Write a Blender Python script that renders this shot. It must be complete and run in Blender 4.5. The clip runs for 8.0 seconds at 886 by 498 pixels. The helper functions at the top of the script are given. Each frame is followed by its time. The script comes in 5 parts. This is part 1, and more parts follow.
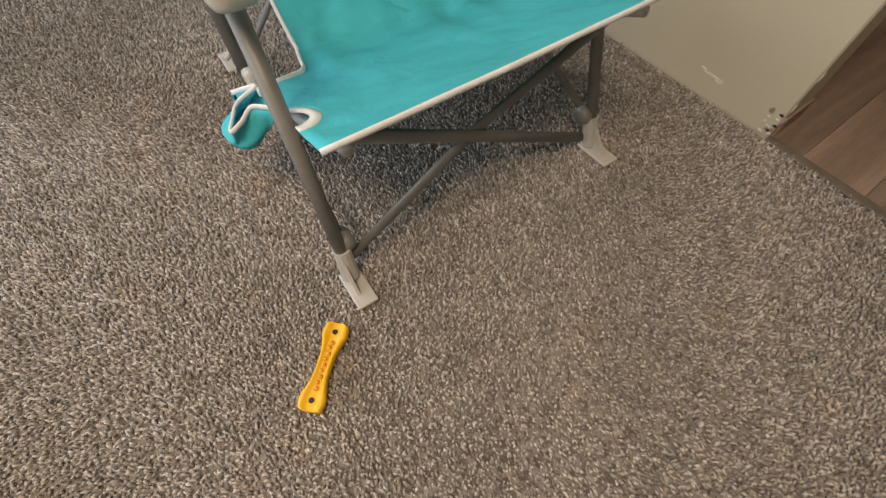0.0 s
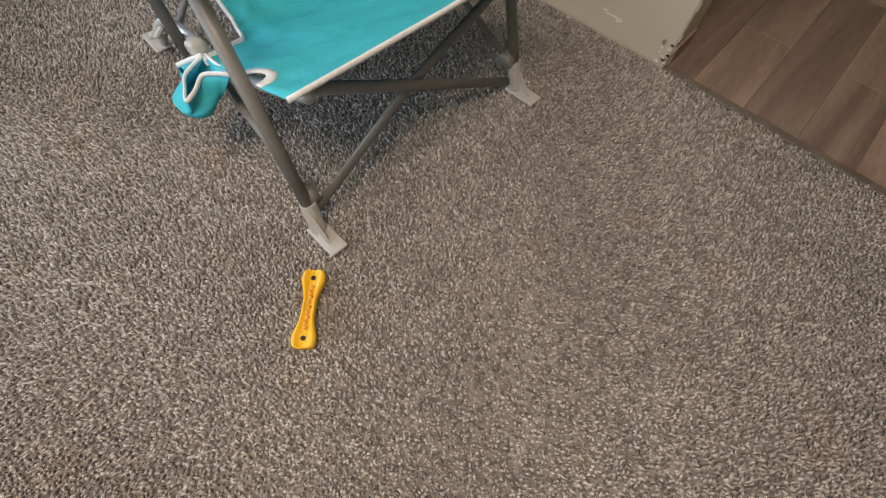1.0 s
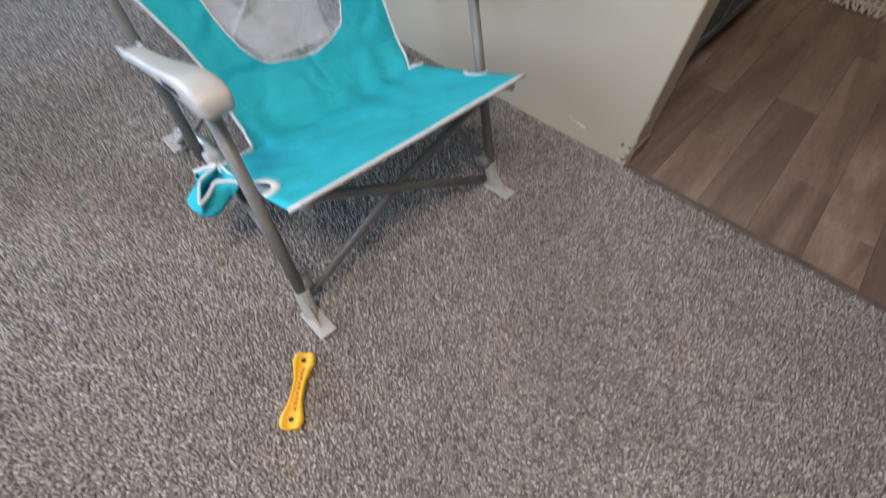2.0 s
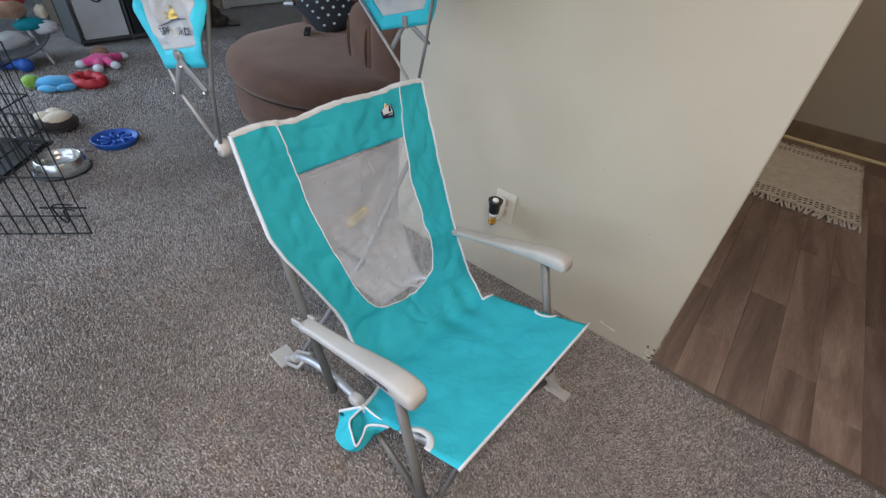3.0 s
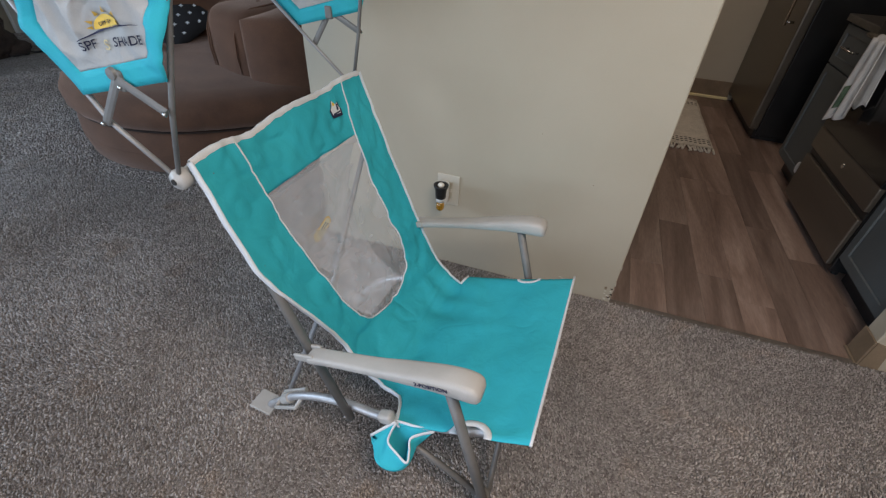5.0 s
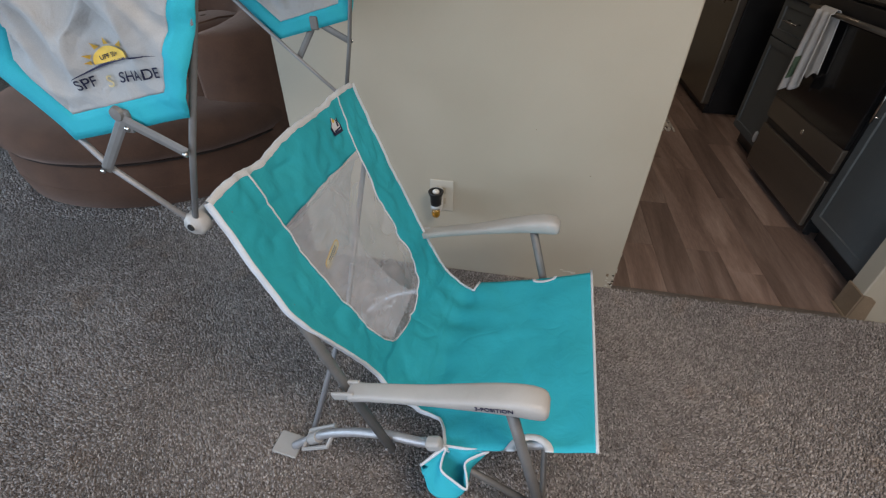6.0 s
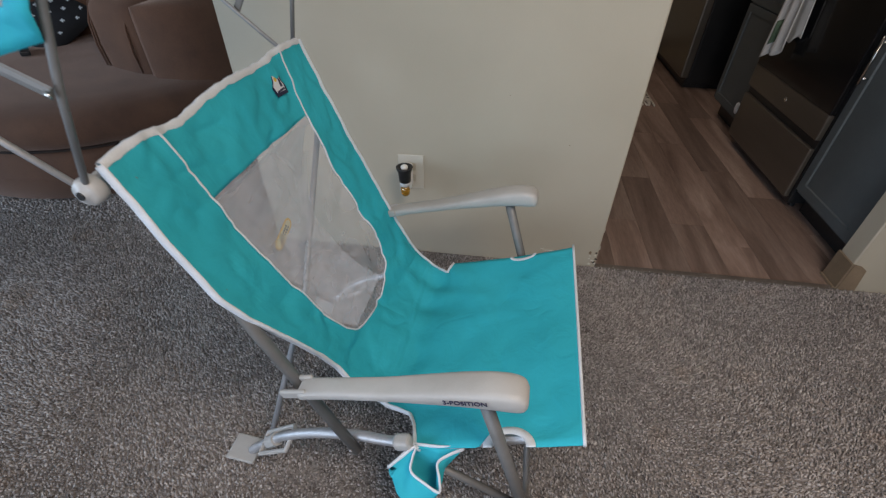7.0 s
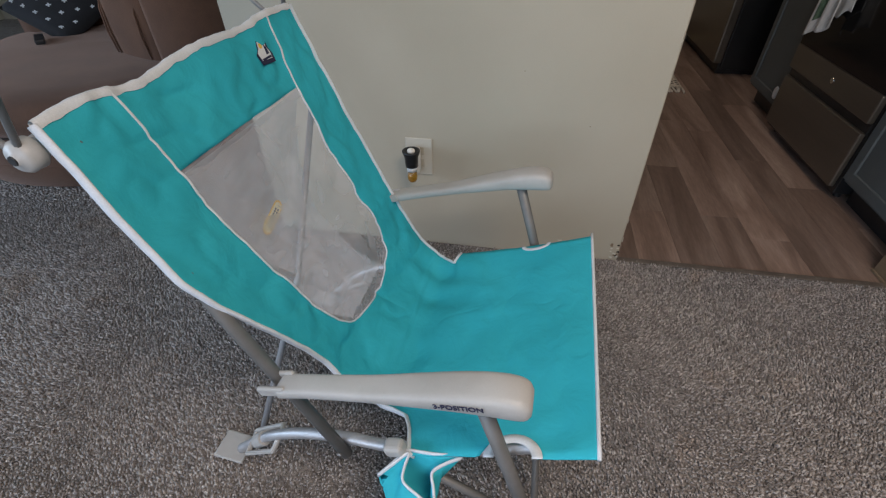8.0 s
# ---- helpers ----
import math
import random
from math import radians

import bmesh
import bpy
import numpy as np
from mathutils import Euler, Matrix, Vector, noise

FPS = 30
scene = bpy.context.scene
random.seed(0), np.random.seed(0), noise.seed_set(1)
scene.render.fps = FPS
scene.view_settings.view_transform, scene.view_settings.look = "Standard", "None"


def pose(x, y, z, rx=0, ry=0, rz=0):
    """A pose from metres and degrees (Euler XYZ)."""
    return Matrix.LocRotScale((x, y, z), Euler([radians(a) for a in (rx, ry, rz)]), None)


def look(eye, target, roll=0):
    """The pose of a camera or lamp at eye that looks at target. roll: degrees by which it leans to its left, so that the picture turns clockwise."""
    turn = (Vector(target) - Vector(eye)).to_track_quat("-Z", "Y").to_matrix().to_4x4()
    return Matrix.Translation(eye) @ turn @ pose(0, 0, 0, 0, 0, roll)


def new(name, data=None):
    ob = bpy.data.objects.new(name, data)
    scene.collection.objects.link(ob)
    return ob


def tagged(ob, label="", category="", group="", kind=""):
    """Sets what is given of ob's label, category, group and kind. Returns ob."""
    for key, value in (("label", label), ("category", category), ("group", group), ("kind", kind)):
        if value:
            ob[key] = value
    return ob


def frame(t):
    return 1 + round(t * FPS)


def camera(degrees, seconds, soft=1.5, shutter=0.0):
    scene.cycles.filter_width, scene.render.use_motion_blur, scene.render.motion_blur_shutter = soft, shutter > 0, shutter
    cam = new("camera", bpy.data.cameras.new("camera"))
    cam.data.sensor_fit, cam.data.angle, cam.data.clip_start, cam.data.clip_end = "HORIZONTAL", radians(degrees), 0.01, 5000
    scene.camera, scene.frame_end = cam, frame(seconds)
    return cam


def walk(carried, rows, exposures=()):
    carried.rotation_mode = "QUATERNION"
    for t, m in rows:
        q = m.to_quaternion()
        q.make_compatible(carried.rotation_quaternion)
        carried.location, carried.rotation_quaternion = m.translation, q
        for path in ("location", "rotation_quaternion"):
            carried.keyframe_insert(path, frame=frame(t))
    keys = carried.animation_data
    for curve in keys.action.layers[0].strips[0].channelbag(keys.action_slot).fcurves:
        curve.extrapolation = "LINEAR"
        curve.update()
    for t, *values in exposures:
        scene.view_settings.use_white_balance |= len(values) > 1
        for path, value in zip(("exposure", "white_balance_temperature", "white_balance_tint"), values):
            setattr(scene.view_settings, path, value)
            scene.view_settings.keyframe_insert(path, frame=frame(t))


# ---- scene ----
cam = camera(89.9, 8.0, soft=1.25, shutter=0.3)
PATH = [
    (0, (0.143, -1.071, 0.778), (-0.661, -0.463, -0.949), 0.2),
    (0.5, (0.178, -1.094, 0.781), (-0.501, -0.446, -0.984), 2.3),
    (1, (0.211, -1.169, 0.825), (-0.362, -0.44, -0.948), 5.1),
    (1.5, (0.246, -1.181, 0.833), (-0.357, -0.375, -0.895), 5.7),
    (2, (0.242, -1.165, 0.922), (-0.501, -0.231, -0.683), 4.8),
    (2.2, (0.181, -1.181, 1.06), (-0.675, -0.165, -0.435), 4.6),
    (3.3, (-0.074, -1.409, 1.321), (-0.966, -0.078, 0.124), 5.1),
    (3.5, (-0.095, -1.407, 1.317), (-0.963, -0.051, 0.131), 5.3),
    (4, (-0.157, -1.466, 1.302), (-0.879, -0.047, 0.092), 4.6),
    (4.5, (-0.243, -1.541, 1.27), (-0.734, -0.053, 0.027), 4.1),
    (5, (-0.282, -1.492, 1.268), (-0.739, 0.021, 0.042), 3.4),
    (5.2, (-0.3, -1.484, 1.279), (-0.723, 0.044, 0.059), 3.0),
    (6.3, (-0.484, -1.475, 1.251), (-0.702, 0.084, 0.017), 0.6),
    (6.5, (-0.482, -1.471, 1.24), (-0.674, 0.087, 0.0), 0.8),
    (7, (-0.429, -1.394, 1.159), (-0.626, 0.146, -0.102), 0.6),
    (7.5, (-0.414, -1.351, 1.079), (-0.65, 0.172, -0.195), -0.1),
    (8, (-0.395, -1.326, 1.078), (-0.686, 0.19, -0.193), -1.1),
]
EXPOSURES = [(0.0, 0.07, 7850, 16), (1.0, 0.07, 7150, 16), (1.5, 0.12, 6700, 16), (2.2, 0.28, 6000, 17), (3.3, -0.06, 6350, 18), (5.0, -0.26, 6400, 18), (6.5, -0.36, 6350, 18), (8.0, -0.38, 6300, 18)]
walk(cam, [(t, look(eye, target, roll)) for t, eye, target, roll in PATH], EXPOSURES)

# ---- world, window light, ceiling light ----
world = bpy.data.worlds.new("world")
scene.world = world
world.use_nodes = True
wn = world.node_tree
sky = wn.nodes.new("ShaderNodeTexSky")
sky.sky_type, sky.sun_disc = "NISHITA", False
sky.sun_elevation, sky.sun_rotation = radians(38), radians(200)
wn.links.new(sky.outputs[0], wn.nodes["Background"].inputs[0])
wn.nodes["Background"].inputs[1].default_value = 0.10


def area_lamp(name, m, sx, sy, power, colour):
    data = bpy.data.lights.new(name, "AREA")
    data.shape, data.size, data.size_y, data.energy, data.color = "RECTANGLE", sx, sy, power, colour
    ob = new(name, data)
    ob.matrix_world = m
    return tagged(ob, kind="structure")


ROOM_W, ROOM_E, ROOM_S, ROOM_N, CEIL = -6.1, 3.0, -3.6, 3.12, 2.42
area_lamp("window_daylight", look((-1.7, ROOM_S - 0.02, 1.35), (-1.7, 0, 1.15)), 3.5, 1.6, 62, (0.64, 0.84, 1.0))
area_lamp("side_window_daylight", look((ROOM_W - 0.02, -2.3, 1.45), (0, -2.0, 0.9)), 1.5, 1.4, 128, (0.60, 0.82, 1.0))
area_lamp("ceiling_lamp_light", look((0.30, -1.65, 2.27), (0.30, -1.65, 0)), 0.8, 0.8, 40, (1.0, 0.86, 0.67))

# unseen fill added to brighten the kitchen's end wall and rug, no fixture built
area_lamp("kitchen_fill_light", look((0.15, 2.35, 2.36), (0.15, 2.35, 0)), 0.4, 0.4, 7.5, (1.0, 0.84, 0.64))


# ---- materials ----
def nodes_of(name):
    m = bpy.data.materials.new(name)
    m.use_nodes = True
    t = m.node_tree
    return m, t, t.nodes["Principled BSDF"]


def add(t, kind, **values):
    n = t.nodes.new(kind)
    for k, v in values.items():
        n.inputs[k].default_value = v
    return n


def surface(name, a, b, scale=8.0, rough=0.6, metal=0.0, fine=120.0, bump=0.15, depth=0.002, spread=0.12, sheen=0.0, stretch=(1, 1, 1), island=0.0, coat=0.0):
    """Two colours mixed by a coarse noise, grain by a fine one, and a fine relief."""
    m, t, p = nodes_of(name)
    co = t.nodes.new("ShaderNodeTexCoord")
    mp = t.nodes.new("ShaderNodeMapping")
    mp.inputs["Scale"].default_value = stretch
    t.links.new(co.outputs["Object"], mp.inputs[0])
    n1 = add(t, "ShaderNodeTexNoise", Scale=scale, Detail=5.0, Roughness=0.6)
    n2 = add(t, "ShaderNodeTexNoise", Scale=fine, Detail=3.0, Roughness=0.6)
    for n in (n1, n2):
        t.links.new(mp.outputs[0], n.inputs["Vector"])
    ramp = t.nodes.new("ShaderNodeValToRGB")
    ramp.color_ramp.elements[0].position, ramp.color_ramp.elements[1].position = 0.35, 0.65
    ramp.color_ramp.elements[0].color, ramp.color_ramp.elements[1].color = (*a, 1), (*b, 1)
    t.links.new(n1.outputs[0], ramp.inputs[0])
    hsv = t.nodes.new("ShaderNodeHueSaturation")
    t.links.new(ramp.outputs[0], hsv.inputs["Color"])
    mr = t.nodes.new("ShaderNodeMapRange")
    mr.inputs["From Min"].default_value, mr.inputs["From Max"].default_value = 0.25, 0.75
    mr.inputs["To Min"].default_value, mr.inputs["To Max"].default_value = 1 - spread, 1 + spread
    t.links.new(n2.outputs[0], mr.inputs["Value"])
    value = mr.outputs[0]
    if island:
        info = t.nodes.new("ShaderNodeObjectInfo")
        m2 = t.nodes.new("ShaderNodeMapRange")
        m2.inputs["To Min"].default_value, m2.inputs["To Max"].default_value = 1 - island, 1 + island
        t.links.new(info.outputs["Random"], m2.inputs["Value"])
        mul = t.nodes.new("ShaderNodeMath")
        mul.operation = "MULTIPLY"
        t.links.new(value, mul.inputs[0])
        t.links.new(m2.outputs[0], mul.inputs[1])
        value = mul.outputs[0]
    t.links.new(value, hsv.inputs["Value"])
    t.links.new(hsv.outputs[0], p.inputs["Base Color"])
    bp = add(t, "ShaderNodeBump", Strength=bump, Distance=depth)
    t.links.new(n2.outputs[0], bp.inputs["Height"])
    t.links.new(bp.outputs[0], p.inputs["Normal"])
    r = t.nodes.new("ShaderNodeMapRange")
    r.inputs["To Min"].default_value, r.inputs["To Max"].default_value = max(rough - 0.1, 0.02), min(rough + 0.1, 1)
    t.links.new(n1.outputs[0], r.inputs["Value"])
    t.links.new(r.outputs[0], p.inputs["Roughness"])
    p.inputs["Metallic"].default_value = metal
    p.inputs["Sheen Weight"].default_value = sheen
    p.inputs["Coat Weight"].default_value = coat
    return m


def carpet_material(name, tufts):
    """Frieze carpet: grey-beige yarn with darker and lighter tufts, worn and brushed in broad patches."""
    m, t, p = nodes_of(name)
    co = t.nodes.new("ShaderNodeTexCoord")
    if tufts:
        src = t.nodes.new("ShaderNodeNewGeometry").outputs["Random Per Island"]
    else:
        v = add(t, "ShaderNodeTexVoronoi", Scale=135.0)
        t.links.new(co.outputs["Object"], v.inputs["Vector"])
        sep = t.nodes.new("ShaderNodeSeparateColor")
        t.links.new(v.outputs["Color"], sep.inputs[0])
        src = sep.outputs[0]
    ramp = t.nodes.new("ShaderNodeValToRGB")
    e = ramp.color_ramp.elements
    e[0].position, e[0].color = 0.0, (0.19, 0.160, 0.148, 1)
    e[1].position, e[1].color = 1.0, (0.565, 0.515, 0.487, 1)
    for pos, c in ((0.22, (0.265, 0.232, 0.216)), (0.5, (0.385, 0.342, 0.32)), (0.8, (0.455, 0.41, 0.387))):
        x = e.new(pos)
        x.color = (*c, 1)
    t.links.new(src, ramp.inputs[0])
    big = add(t, "ShaderNodeTexNoise", Scale=2.6, Detail=4.0, Roughness=0.65)
    mid = add(t, "ShaderNodeTexNoise", Scale=22.0, Detail=3.0, Roughness=0.6)
    for n in (big, mid):
        t.links.new(co.outputs["Object"], n.inputs["Vector"])
    sumn = t.nodes.new("ShaderNodeMath")
    sumn.operation = "ADD"
    t.links.new(big.outputs[0], sumn.inputs[0])
    t.links.new(mid.outputs[0], sumn.inputs[1])
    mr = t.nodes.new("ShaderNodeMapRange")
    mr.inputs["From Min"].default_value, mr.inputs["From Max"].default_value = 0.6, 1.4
    # without tufts the colour is darker, imitating the self-shadow of the yarn pile
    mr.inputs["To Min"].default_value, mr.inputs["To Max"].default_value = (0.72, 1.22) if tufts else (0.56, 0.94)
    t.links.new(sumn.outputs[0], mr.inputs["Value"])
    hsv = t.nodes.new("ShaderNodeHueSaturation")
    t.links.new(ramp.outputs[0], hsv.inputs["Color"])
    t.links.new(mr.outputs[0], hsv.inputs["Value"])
    spot = add(t, "ShaderNodeTexNoise", Scale=5.5, Detail=2.0, Roughness=0.5)
    t.links.new(co.outputs["Object"], spot.inputs["Vector"])
    edge = t.nodes.new("ShaderNodeMapRange")
    edge.inputs["From Min"].default_value, edge.inputs["From Max"].default_value = 0.62, 0.74
    t.links.new(spot.outputs[0], edge.inputs["Value"])
    stain = t.nodes.new("ShaderNodeMix")
    stain.data_type, stain.blend_type = "RGBA", "MULTIPLY"
    stain.inputs["B"].default_value = (0.97, 0.90, 0.83, 1)
    t.links.new(edge.outputs[0], stain.inputs["Factor"])
    t.links.new(hsv.outputs[0], stain.inputs["A"])
    t.links.new(stain.outputs["Result"], p.inputs["Base Color"])
    p.inputs["Roughness"].default_value = 0.95
    p.inputs["Sheen Weight"].default_value = 0.15
    if not tufts:
        n = add(t, "ShaderNodeTexNoise", Scale=150.0, Detail=4.0, Roughness=0.7)
        t.links.new(co.outputs["Object"], n.inputs["Vector"])
        bp = add(t, "ShaderNodeBump", Strength=0.9, Distance=0.012)
        t.links.new(n.outputs[0], bp.inputs["Height"])
        t.links.new(bp.outputs[0], p.inputs["Normal"])
    return m


def plank_material():
    """Vinyl plank with a printed oak grain along y: broad light and dark streaks, fine lines."""
    m, t, p = nodes_of("plank_vinyl")
    co = t.nodes.new("ShaderNodeTexCoord")
    info = t.nodes.new("ShaderNodeObjectInfo")
    off = t.nodes.new("ShaderNodeVectorMath")
    off.operation = "SCALE"
    off.inputs[0].default_value = (7.3, 11.1, 3.7)
    t.links.new(info.outputs["Random"], off.inputs["Scale"])
    plus = t.nodes.new("ShaderNodeVectorMath")
    t.links.new(co.outputs["Object"], plus.inputs[0])
    t.links.new(off.outputs[0], plus.inputs[1])
    mp = t.nodes.new("ShaderNodeMapping")
    mp.inputs["Scale"].default_value = (1, 0.13, 1)
    t.links.new(plus.outputs[0], mp.inputs[0])
    n1 = add(t, "ShaderNodeTexNoise", Scale=9.0, Detail=3.0, Roughness=0.5, Distortion=1.1)
    n2 = add(t, "ShaderNodeTexNoise", Scale=150.0, Detail=4.0, Roughness=0.6)
    for n in (n1, n2):
        t.links.new(mp.outputs[0], n.inputs["Vector"])
    ramp = t.nodes.new("ShaderNodeValToRGB")
    e = ramp.color_ramp.elements
    e[0].position, e[0].color = 0.25, (0.13, 0.084, 0.065, 1)
    e[1].position, e[1].color = 0.78, (0.39, 0.29, 0.24, 1)
    x = e.new(0.5)
    x.color = (0.25, 0.172, 0.138, 1)
    t.links.new(n1.outputs[0], ramp.inputs[0])
    mr = t.nodes.new("ShaderNodeMapRange")
    mr.inputs["To Min"].default_value, mr.inputs["To Max"].default_value = 0.75, 1.25
    t.links.new(info.outputs["Random"], mr.inputs["Value"])
    m2 = t.nodes.new("ShaderNodeMapRange")
    m2.inputs["From Min"].default_value, m2.inputs["From Max"].default_value = 0.3, 0.7
    m2.inputs["To Min"].default_value, m2.inputs["To Max"].default_value = 0.85, 1.15
    t.links.new(n2.outputs[0], m2.inputs["Value"])
    mul = t.nodes.new("ShaderNodeMath")
    mul.operation = "MULTIPLY"
    t.links.new(mr.outputs[0], mul.inputs[0])
    t.links.new(m2.outputs[0], mul.inputs[1])
    hsv = t.nodes.new("ShaderNodeHueSaturation")
    t.links.new(ramp.outputs[0], hsv.inputs["Color"])
    t.links.new(mul.outputs[0], hsv.inputs["Value"])
    t.links.new(hsv.outputs[0], p.inputs["Base Color"])
    p.inputs["Roughness"].default_value = 0.42
    bp = add(t, "ShaderNodeBump", Strength=0.25, Distance=0.001)
    t.links.new(n2.outputs[0], bp.inputs["Height"])
    t.links.new(bp.outputs[0], p.inputs["Normal"])
    return m


def fabric_material(name, a, b, threads=900.0, through_light=0.15, rough=0.75, creases=0.46):
    """Woven polyester: fine crossed threads in the relief, soft creases, a little light passing through."""
    m, t, p = nodes_of(name)
    co = t.nodes.new("ShaderNodeTexCoord")
    n1 = add(t, "ShaderNodeTexNoise", Scale=6.0, Detail=5.0, Roughness=0.6)
    n2 = add(t, "ShaderNodeTexNoise", Scale=15.0, Detail=4.0, Roughness=0.5, Distortion=0.6)
    n3 = add(t, "ShaderNodeTexNoise", Scale=threads, Detail=2.0)
    for n in (n1, n2, n3):
        t.links.new(co.outputs["Object"], n.inputs["Vector"])
    ramp = t.nodes.new("ShaderNodeValToRGB")
    ramp.color_ramp.elements[0].position, ramp.color_ramp.elements[1].position = 0.3, 0.7
    ramp.color_ramp.elements[0].color, ramp.color_ramp.elements[1].color = (*a, 1), (*b, 1)
    t.links.new(n1.outputs[0], ramp.inputs[0])
    hsv = t.nodes.new("ShaderNodeHueSaturation")
    mr = t.nodes.new("ShaderNodeMapRange")
    mr.inputs["To Min"].default_value, mr.inputs["To Max"].default_value = 0.86, 1.14
    t.links.new(n3.outputs[0], mr.inputs["Value"])
    t.links.new(ramp.outputs[0], hsv.inputs["Color"])
    t.links.new(mr.outputs[0], hsv.inputs["Value"])
    t.links.new(hsv.outputs[0], p.inputs["Base Color"])
    b1 = add(t, "ShaderNodeBump", Strength=creases, Distance=0.012)
    b2 = add(t, "ShaderNodeBump", Strength=0.25, Distance=0.0008)
    t.links.new(n2.outputs[0], b1.inputs["Height"])
    t.links.new(n3.outputs[0], b2.inputs["Height"])
    t.links.new(b1.outputs[0], b2.inputs["Normal"])
    t.links.new(b2.outputs[0], p.inputs["Normal"])
    p.inputs["Roughness"].default_value = rough
    p.inputs["Specular IOR Level"].default_value = 0.25
    tr = t.nodes.new("ShaderNodeBsdfTranslucent")
    t.links.new(hsv.outputs[0], tr.inputs["Color"])
    mix = t.nodes.new("ShaderNodeMixShader")
    mix.inputs[0].default_value = through_light
    out = t.nodes["Material Output"]
    t.links.new(p.outputs[0], mix.inputs[1])
    t.links.new(tr.outputs[0], mix.inputs[2])
    t.links.new(mix.outputs[0], out.inputs[0])
    return m


def netting_material(name, thin, thick):
    """Fine white net: threads of white mesh with open holes between them."""
    m, t, p = nodes_of(name)
    co = t.nodes.new("ShaderNodeTexCoord")
    n = add(t, "ShaderNodeTexNoise", Scale=5.0, Detail=2.0, Roughness=0.45, Distortion=2.6)
    t.links.new(co.outputs["Object"], n.inputs["Vector"])
    mr = t.nodes.new("ShaderNodeMapRange")
    mr.inputs["To Min"].default_value, mr.inputs["To Max"].default_value = thin, thick
    mr.inputs["From Min"].default_value, mr.inputs["From Max"].default_value = 0.3, 0.7
    t.links.new(n.outputs[0], mr.inputs["Value"])
    p.inputs["Base Color"].default_value = (0.76, 0.745, 0.79, 1)
    p.inputs["Roughness"].default_value = 0.6
    t.links.new(mr.outputs[0], p.inputs["Alpha"])
    return m


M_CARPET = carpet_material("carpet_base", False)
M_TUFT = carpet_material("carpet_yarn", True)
M_PLANK = plank_material()
M_WALL = surface("wall_paint", (0.455, 0.405, 0.318), (0.485, 0.435, 0.346), 2.2, 0.55, fine=240, bump=0.12, depth=0.0015, spread=0.02)
M_CEIL = surface("ceiling_paint", (0.72, 0.71, 0.69), (0.78, 0.77, 0.75), 3, 0.8, fine=160, bump=0.4, depth=0.003, spread=0.04)
M_PLASTER = surface("bare_plaster", (0.60, 0.57, 0.50), (0.70, 0.67, 0.60), 40, 0.9, spread=0.15)
M_COVE = surface("brown_vinyl_base", (0.20, 0.145, 0.095), (0.26, 0.19, 0.125), 9, 0.5, spread=0.06)
M_STRIP = surface("transition_strip", (0.10, 0.082, 0.07), (0.15, 0.125, 0.105), 20, 0.5, spread=0.15)
M_TEAL = fabric_material("teal_polyester", (0.028, 0.47, 0.575), (0.038, 0.54, 0.65))
M_TEAL_IN = fabric_material("teal_lining", (0.006, 0.24, 0.30), (0.01, 0.30, 0.36))
M_PIPING = fabric_material("white_piping", (0.67, 0.69, 0.73), (0.77, 0.79, 0.82), threads=500, through_light=0.05)
M_SHADE = fabric_material("white_shade_cloth", (0.46, 0.46, 0.46), (0.54, 0.54, 0.535), through_light=0.15, creases=1.0)
M_NET = netting_material("white_netting", 0.25, 0.35)
M_POUCHNET = netting_material("slack_white_netting", 0.40, 0.52)
M_TUBE = surface("grey_coated_tube", (0.16, 0.155, 0.15), (0.20, 0.195, 0.19), 14, 0.5, metal=0.2, fine=300, bump=0.05, spread=0.04, coat=0.05)
M_STEEL = surface("bare_steel_tube", (0.52, 0.52, 0.54), (0.62, 0.62, 0.64), 30, 0.5, metal=0.75, fine=260, bump=0.06, spread=0.05)
M_PLATE = surface("cream_plate_plastic", (0.56, 0.52, 0.44), (0.60, 0.56, 0.48), 12, 0.4, spread=0.02)
M_ROD = surface("matte_grey_rod", (0.30, 0.30, 0.31), (0.36, 0.36, 0.37), 20, 0.5, metal=0.3, spread=0.05)
M_PLASTIC = surface("off_white_plastic", (0.40, 0.385, 0.368), (0.46, 0.445, 0.428), 9, 0.42, fine=420, bump=0.08, depth=0.0006, spread=0.03)
M_INK = surface("navy_print", (0.012, 0.014, 0.05), (0.02, 0.022, 0.07), 40, 0.7, spread=0.1)
M_SUN = surface("yellow_print", (0.75, 0.48, 0.06), (0.82, 0.55, 0.10), 40, 0.7, spread=0.06)
M_PALE = surface("pale_yellow_print", (0.78, 0.66, 0.35), (0.82, 0.71, 0.42), 40, 0.7, spread=0.08)
M_TAG = surface("cream_label", (0.82, 0.70, 0.38), (0.86, 0.75, 0.44), 30, 0.7, spread=0.05)
M_SEAM = surface("dark_brown_seam", (0.018, 0.010, 0.007), (0.03, 0.017, 0.012), 20, 0.9, spread=0.1)
M_CORD = surface("brown_plush_cord", (0.077, 0.033, 0.017), (0.117, 0.054, 0.030), 5, 0.9, fine=190, bump=0.35, depth=0.003, spread=0.14, sheen=0.33)
M_CORD.node_tree.nodes["Principled BSDF"].inputs["Sheen Tint"].default_value = (1.0, 0.72, 0.60, 1)
M_BLACK = surface("black_plastic", (0.012, 0.012, 0.013), (0.022, 0.022, 0.023), 12, 0.38, spread=0.1)
M_BLACKCLOTH = surface("black_cushion_cloth", (0.012, 0.012, 0.014), (0.02, 0.02, 0.024), 10, 0.9, spread=0.15, sheen=0.05)
M_WHITE = surface("white_paint", (0.70, 0.70, 0.69), (0.78, 0.78, 0.77), 6, 0.5, spread=0.03)
M_GLASS = surface("oven_glass", (0.008, 0.008, 0.009), (0.012, 0.012, 0.013), 3, 0.12, spread=0.02, bump=0.0)
